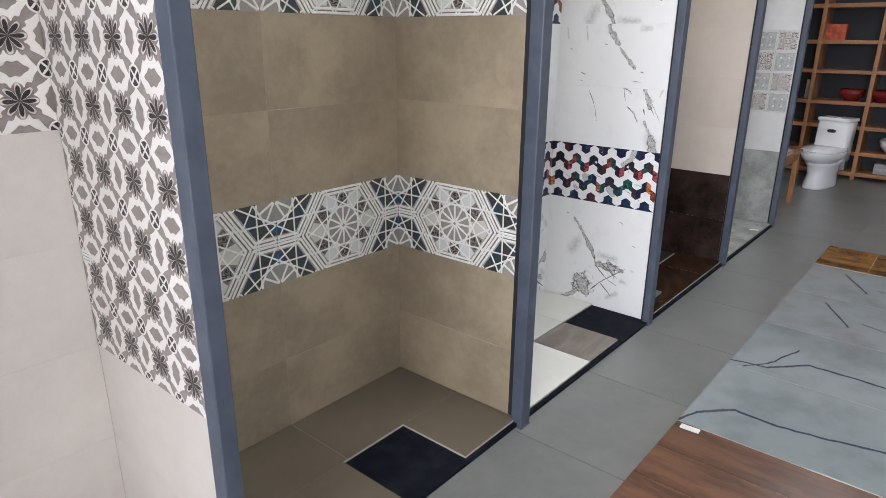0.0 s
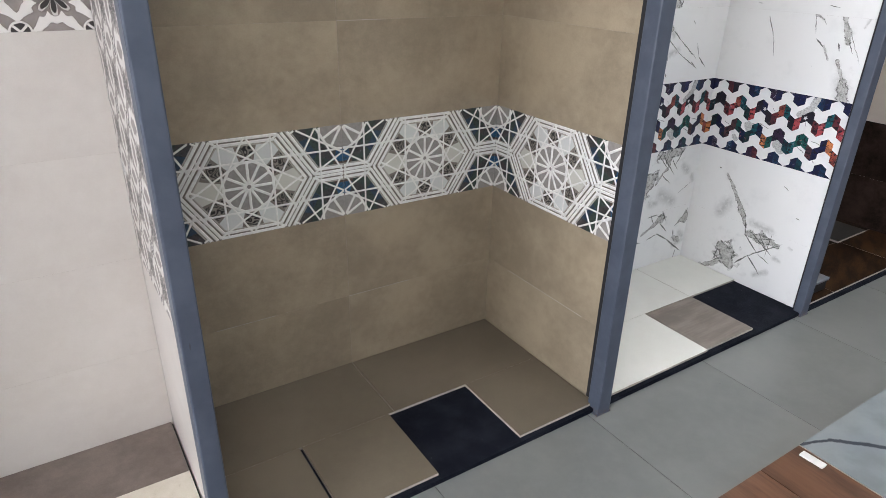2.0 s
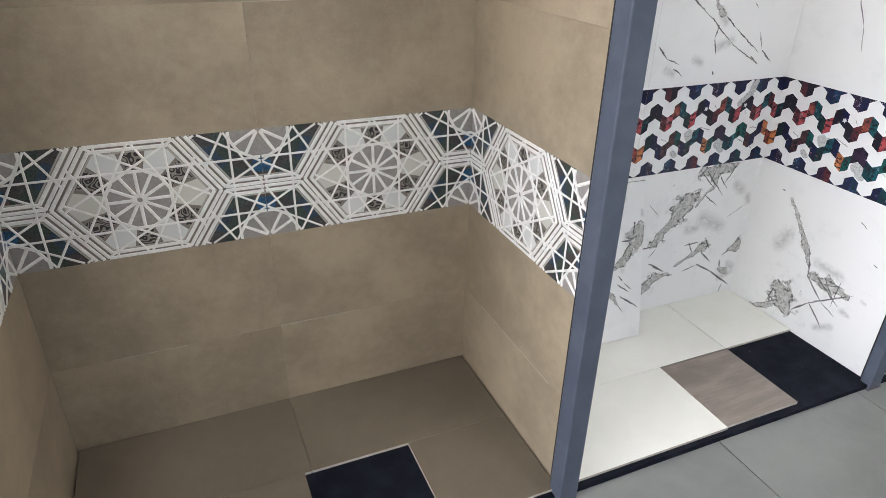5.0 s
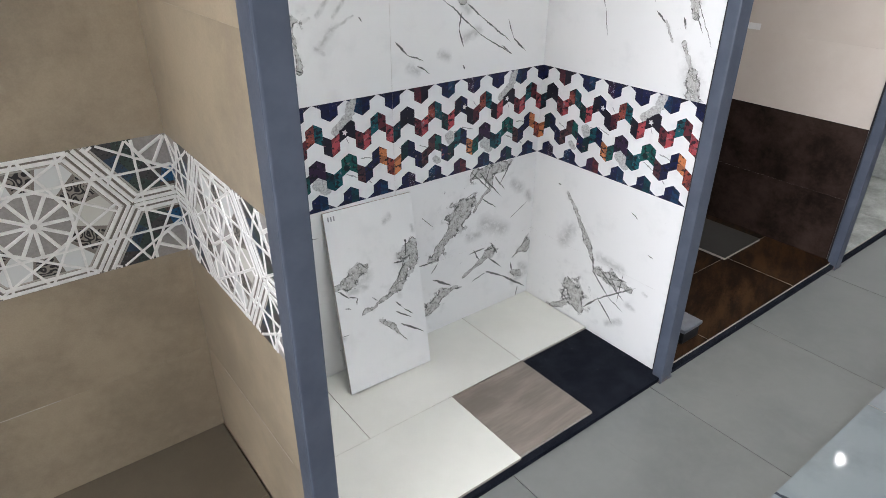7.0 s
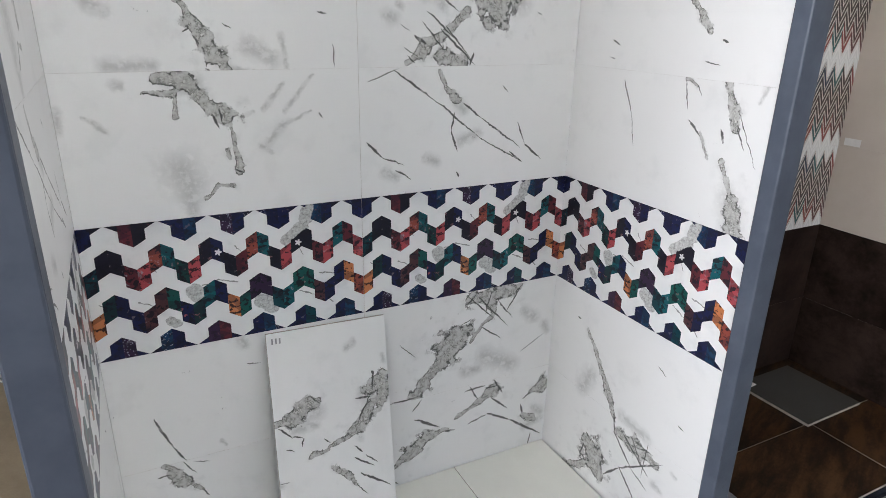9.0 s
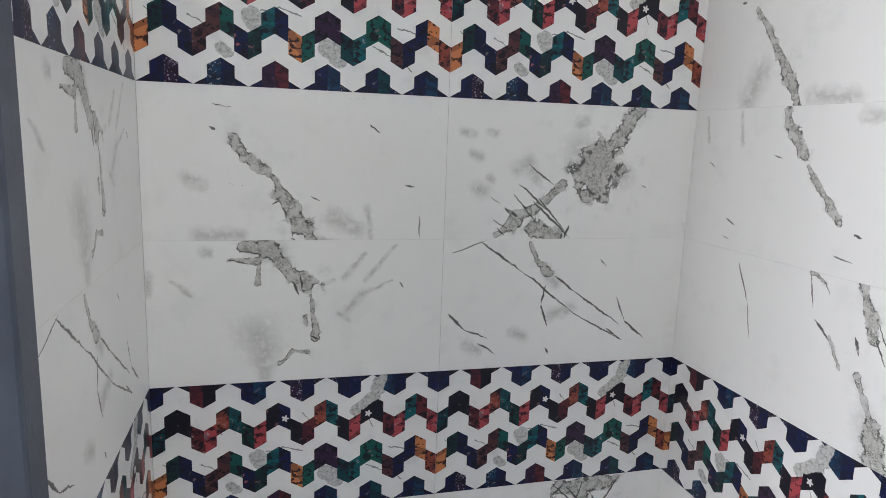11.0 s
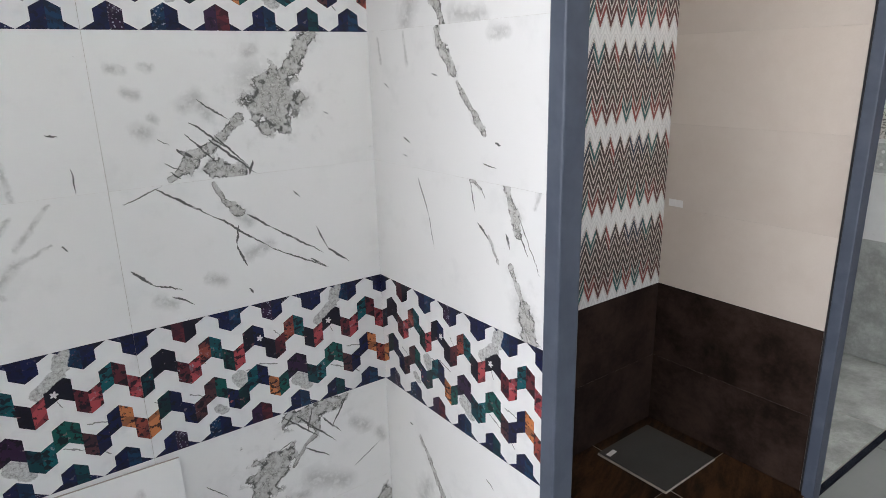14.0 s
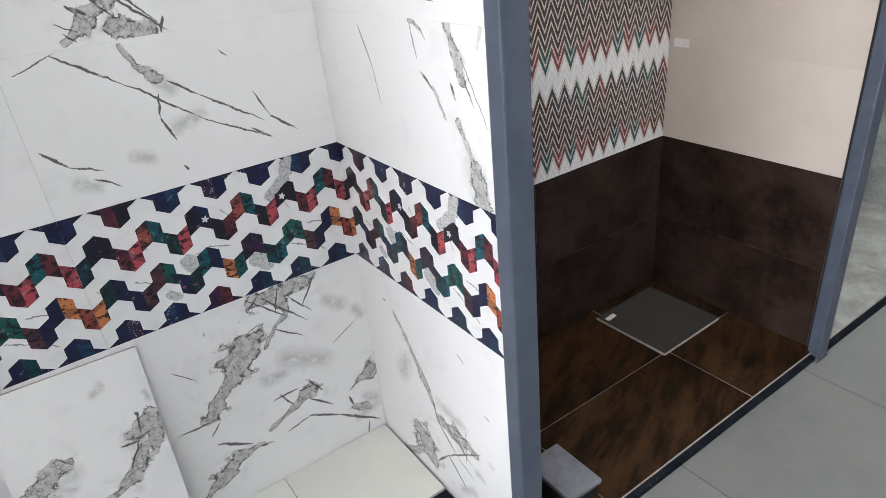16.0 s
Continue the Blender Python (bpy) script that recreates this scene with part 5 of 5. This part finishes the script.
wall_label()
_slip = tagged(new("paper_slip", mesh_of(box(-0.032, 0.032, -0.009, 0.009, 0, 0.0012, 0.0004), "paper_slip", PAPER)), "white paper slip lying on the grey marble-look tile", "paper")
_slip.matrix_world = pose(3.37, -0.578, 0.0254, 0, 0, -62)
_rings = [oval(0, 0, z, r, r, 20) for z, r in ((0.0, 0.022), (0.004, 0.024), (0.05, 0.024), (0.062, 0.020), (0.068, 0.010))]
_cap = tagged(new("plastic_cap", mesh_of(loft(_rings), "plastic_cap", CERAMIC)), "small white rounded plastic cap beside the black box", "cap")
_cap.location = (1.425, -0.395, 0.0252)

# ---------------------------------------------------------------- tiles laid out on the shop floor
for _i, _x in enumerate((0.39, 0.99, 1.59, 2.19)):
    _s = tagged(new("display_slab", tile_mesh(0.6, 1.2, SLABS[(0, 1, 2, 2)[_i]], thick=0.012, gap=0.001)), "polished white marble slab with dark grey veins on the floor", "slab", "display slabs laid on the floor")
    _s.location = (_x, -2.31, 0.030)
for _i in range(3):
    _s = tagged(new("display_slab", tile_mesh(0.5, 0.3, ONYX, thick=0.012, gap=0.002)), "polished amber and brown onyx tile on the floor", "slab", "onyx tiles laid on the floor")
    _s.location = (2.80, -1.41 - 0.3 * _i, 0.030)
_pl = tagged(new("display_board", mesh_of(box(-3.2, 3.31, -2.32, -1.115, 0.0, 0.018, 0.001), "display_board", BLACK)), "dark board under the display slabs and planks", "board")
for _i in range(17):
    _s = tagged(new("floor_plank", mesh_of(box(0, 0.198, 0, 1.2, 0, 0.010, 0.001), "floor_plank", PLANK) if _i == 0 else bpy.data.meshes["floor_plank"]), "red-brown wood floor plank laid beside the slabs", "plank", "wooden planks laid on the floor")
    _s.location = (0.19 - 0.2 * _i, -2.31, 0.0185)
_chip = tagged(new("sample_chip", mesh_of(box(0, 0.026, 0, 0.07, 0, 0.006, 0.001), "sample_chip", PAPER)), "small white tile chip on the wooden plank", "chip")
_chip.matrix_world = pose(0.348, -1.205, 0.0288, 0, 0, 2)

# ---------------------------------------------------------------- far end: toilet, bench, shelving


def toilet():
    """A one-piece toilet; its front looks along -x of its own frame."""
    e = empty("toilet", pose(5.62, -0.60, 0, 0, 0, -13) @ Matrix.Scale(0.94, 4), "white ceramic one-piece toilet with taped lid", "toilet")
    part("pedestal", loft([oval(0.0, 0, 0, 0.26, 0.115), oval(0.0, 0, 0.02, 0.265, 0.12), oval(0.02, 0, 0.15, 0.235, 0.105), oval(0.02, 0, 0.24, 0.25, 0.12), oval(0.0, 0, 0.28, 0.28, 0.14)]), CERAMIC, e)
    part("bowl", loft([oval(0.0, 0, 0.2795, 0.27, 0.13), oval(-0.02, 0, 0.33, 0.31, 0.165), oval(-0.035, 0, 0.385, 0.325, 0.182), oval(-0.035, 0, 0.395, 0.32, 0.178)]), CERAMIC, e)
    lid = part("seat_lid", loft([oval(-0.045, 0, 0.396, 0.315, 0.176), oval(-0.045, 0, 0.402, 0.32, 0.181), oval(-0.045, 0, 0.425, 0.318, 0.18), oval(-0.04, 0, 0.438, 0.29, 0.16)]), CERAMIC, e)
    for i in range(7):
        a = radians(120 + 20 * i)
        b = box(-0.03, 0.03, -0.001, 0.001, -0.005, 0.005)
        bmesh.ops.transform(b, matrix=Matrix.Translation((-0.045 + 0.325 * math.cos(a), 0.186 * math.sin(a), 0.412)) @ Matrix.Rotation(math.atan2(0.186 * math.cos(a), -0.325 * math.sin(a)), 4, "Z"), verts=b.verts)
        part("tape_print", b, GREY_CARD, lid, "grey printed bar on the seat's tape")
    tank = part("tank", loft([[(0.14 + 0.02 * k + x * (0.115 - 0.01 * k), y * (0.150 + 0.006 * k), z) for x, y in ((-1, -0.9), (-0.9, -1), (0.9, -1), (1, -0.9), (1, 0.9), (0.9, 1), (-0.9, 1), (-1, 0.9))]
                              for k, z in ((0, 0.28), (0.6, 0.42), (1.2, 0.60), (1.5, 0.70))]), CERAMIC, e)
    part("tank_lid", box(0.055, 0.285, -0.168, 0.168, 0.701, 0.738, 0.012, segments=3), CERAMIC, e)
    part("badge", loft([oval(0.0, 0, 0, 0.045, 0.018), oval(0.0, 0, 0.004, 0.043, 0.016)]), BLACK, tank, "dark oval badge").matrix_local = Matrix.Translation((0.048, 0, 0.60)) @ pose(0, 0, 0, 90, 0, -90)
    part("flush_button", loft([oval(0.17, 0, 0.738, 0.03, 0.03, 20), oval(0.17, 0, 0.746, 0.026, 0.026, 20)]), CHROME, e, "round chrome flush button")
    return e


toilet()


def bench():
    e = empty("wooden_stand", pose(4.10, -0.555, 0), "orange wooden stand with a white tile on top", "stand")
    for x in (0.03, 0.55):
        for y in (0.02, 0.30):
            part("leg", box(x - 0.02, x + 0.02, y - 0.02, y + 0.02, 0, 0.47, 0.002), SHELF_POST, e)
    part("rail", box(0.05, 0.53, 0.005, 0.03, 0.40, 0.47, 0.002), SHELF_WOOD, e)
    part("rail", box(0.05, 0.53, 0.29, 0.315, 0.40, 0.47, 0.002), SHELF_WOOD, e)
    part("top", box(0.0, 0.60, -0.01, 0.33, 0.47, 0.492, 0.002), SHELF_WOOD, e)
    part("panel", box(0.045, 0.053, 0.03, 0.29, 0.05, 0.46, 0.002), SHELF_POST, e)
    return e


bench()
_w = tagged(new("sample_tile", tile_mesh(0.30, 0.30, PALE, thick=0.03)), "thick pale sample tile lying on the wooden stand", "tile")
_w.location = (4.13, -0.545, 0.523)


def shelving():
    e = empty("shelving", pose(6.22, -3.2, 0), "open orange wooden lattice shelving with dark back", "shelving")
    ys = [0.0, 0.58, 1.16, 1.78, 2.40, 2.95, 3.18]
    zs = [0.06, 0.28, 0.55, 0.80, 1.12, 1.42, 1.78, 2.2]
    part("back_panel", box(0.355, 0.372, 0.0, 3.2, 0.04, 2.24), NAVY_BACK, e, "dark navy back panel")
    for y in ys:
        part("upright", box(0.0, 0.35, y - 0.02, y + 0.02, 0.0, 2.24, 0.002), SHELF_POST, e)
    for z in zs:
        for a, b in zip(ys, ys[1:]):
            part("shelf", box(0.004, 0.35, a + 0.02, b - 0.02, z - 0.02, z + 0.02, 0.002), SHELF_WOOD, e)
    return e


shelving()


def basin(x, y, z, mat, label, r=0.2, h=0.13, tag="basin"):
    rings = [oval(0, 0, 0, r * 0.55, r * 0.5), oval(0, 0, h * 0.5, r * 0.9, r * 0.85), oval(0, 0, h, r, r * 0.95), oval(0, 0, h, r * 0.93, r * 0.88), oval(0, 0, h * 0.45, r * 0.75, r * 0.7), oval(0, 0, h * 0.2, r * 0.3, r * 0.3)]
    ob = tagged(new("wash_basin", mesh_of(loft(rings), "wash_basin", mat)), label, tag)
    ob.location = (x, y, z)
    return ob


def carton(x, y, z, dx, dy, dz, mat, label, name="carton"):
    ob = tagged(new(name, mesh_of(box(-dx / 2, dx / 2, -dy / 2, dy / 2, 0, dz, 0.004), name, mat)), label, "box")
    ob.location = (x, y, z)
    return ob


basin(6.38, -0.93, 0.8202, RED_GLASS, "dark red glazed wash basin on the shelf", 0.17, 0.12)
basin(6.38, -0.62, 0.8202, RED_GLASS, "dark red glazed wash basin on the shelf", 0.13, 0.12)
basin(6.38, -1.12, 0.3002, CERAMIC, "white ceramic wash basin on the shelf", 0.17, 0.14)
basin(6.38, -1.55, 0.5702, CERAMIC, "white ceramic wash basin on the shelf", 0.18, 0.15)
carton(6.38, -1.1, 0.8202, 0.05, 0.16, 0.22, YELLOW, "amber patterned display panel on the shelf", "patterned_sample")
carton(6.38, -1.15, 1.8002, 0.05, 0.26, 0.22, RED_BOX, "red and orange patterned panel on the shelf", "patterned_sample")
carton(6.38, -1.1, 1.4402, 0.05, 0.20, 0.24, GREEN_BOX, "dark green patterned panel on the shelf", "patterned_sample")
carton(6.38, -0.35, 1.4402, 0.10, 0.22, 0.16, RED_BOX, "red card box on the shelf")
carton(6.38, -0.22, 0.8202, 0.06, 0.10, 0.20, GREY_CARD, "grey card box on the shelf")
carton(6.38, -0.55, 0.0802, 0.20, 0.30, 0.12, GREY_CARD, "low grey card box on the bottom shelf")
carton(6.38, -1.15, 0.0802, 0.20, 0.36, 0.11, GREY_CARD, "low grey card box on the bottom shelf")

# ---------------------------------------------------------------- ceiling: added fill panels, and the spot


def fill_panel(x, y):
    e = empty("fill_panel", pose(x, y, 3.05), "added unseen ceiling panel with glowing fill diffuser", "light", "lights on the ceiling")
    part("frame", box(-0.16, 0.16, -0.16, 0.16, -0.03, -0.001, 0.003), PAPER, e)
    part("diffuser", box(-0.14, 0.14, -0.14, 0.14, -0.036, -0.0305, 0.001), LAMP, e)


# Unseen panels, added to light the booths from above.
for _x in (-3.3, -1.5, 0.3, 2.1, 3.9):
    fill_panel(_x, -1.45)


def spot_light(x, y):
    e = empty("spot_light", pose(x, y, 3.05), "small round recessed ceiling spot light, lit", "light")
    part("rim", loft([oval(0, 0, -0.012, 0.055, 0.055), oval(0, 0, -0.001, 0.06, 0.06)]), PAPER, e)
    part("diffuser", loft([oval(0, 0, -0.016, 0.04, 0.04), oval(0, 0, -0.0125, 0.042, 0.042)]), LAMP, e)


spot_light(5.0, -0.38)
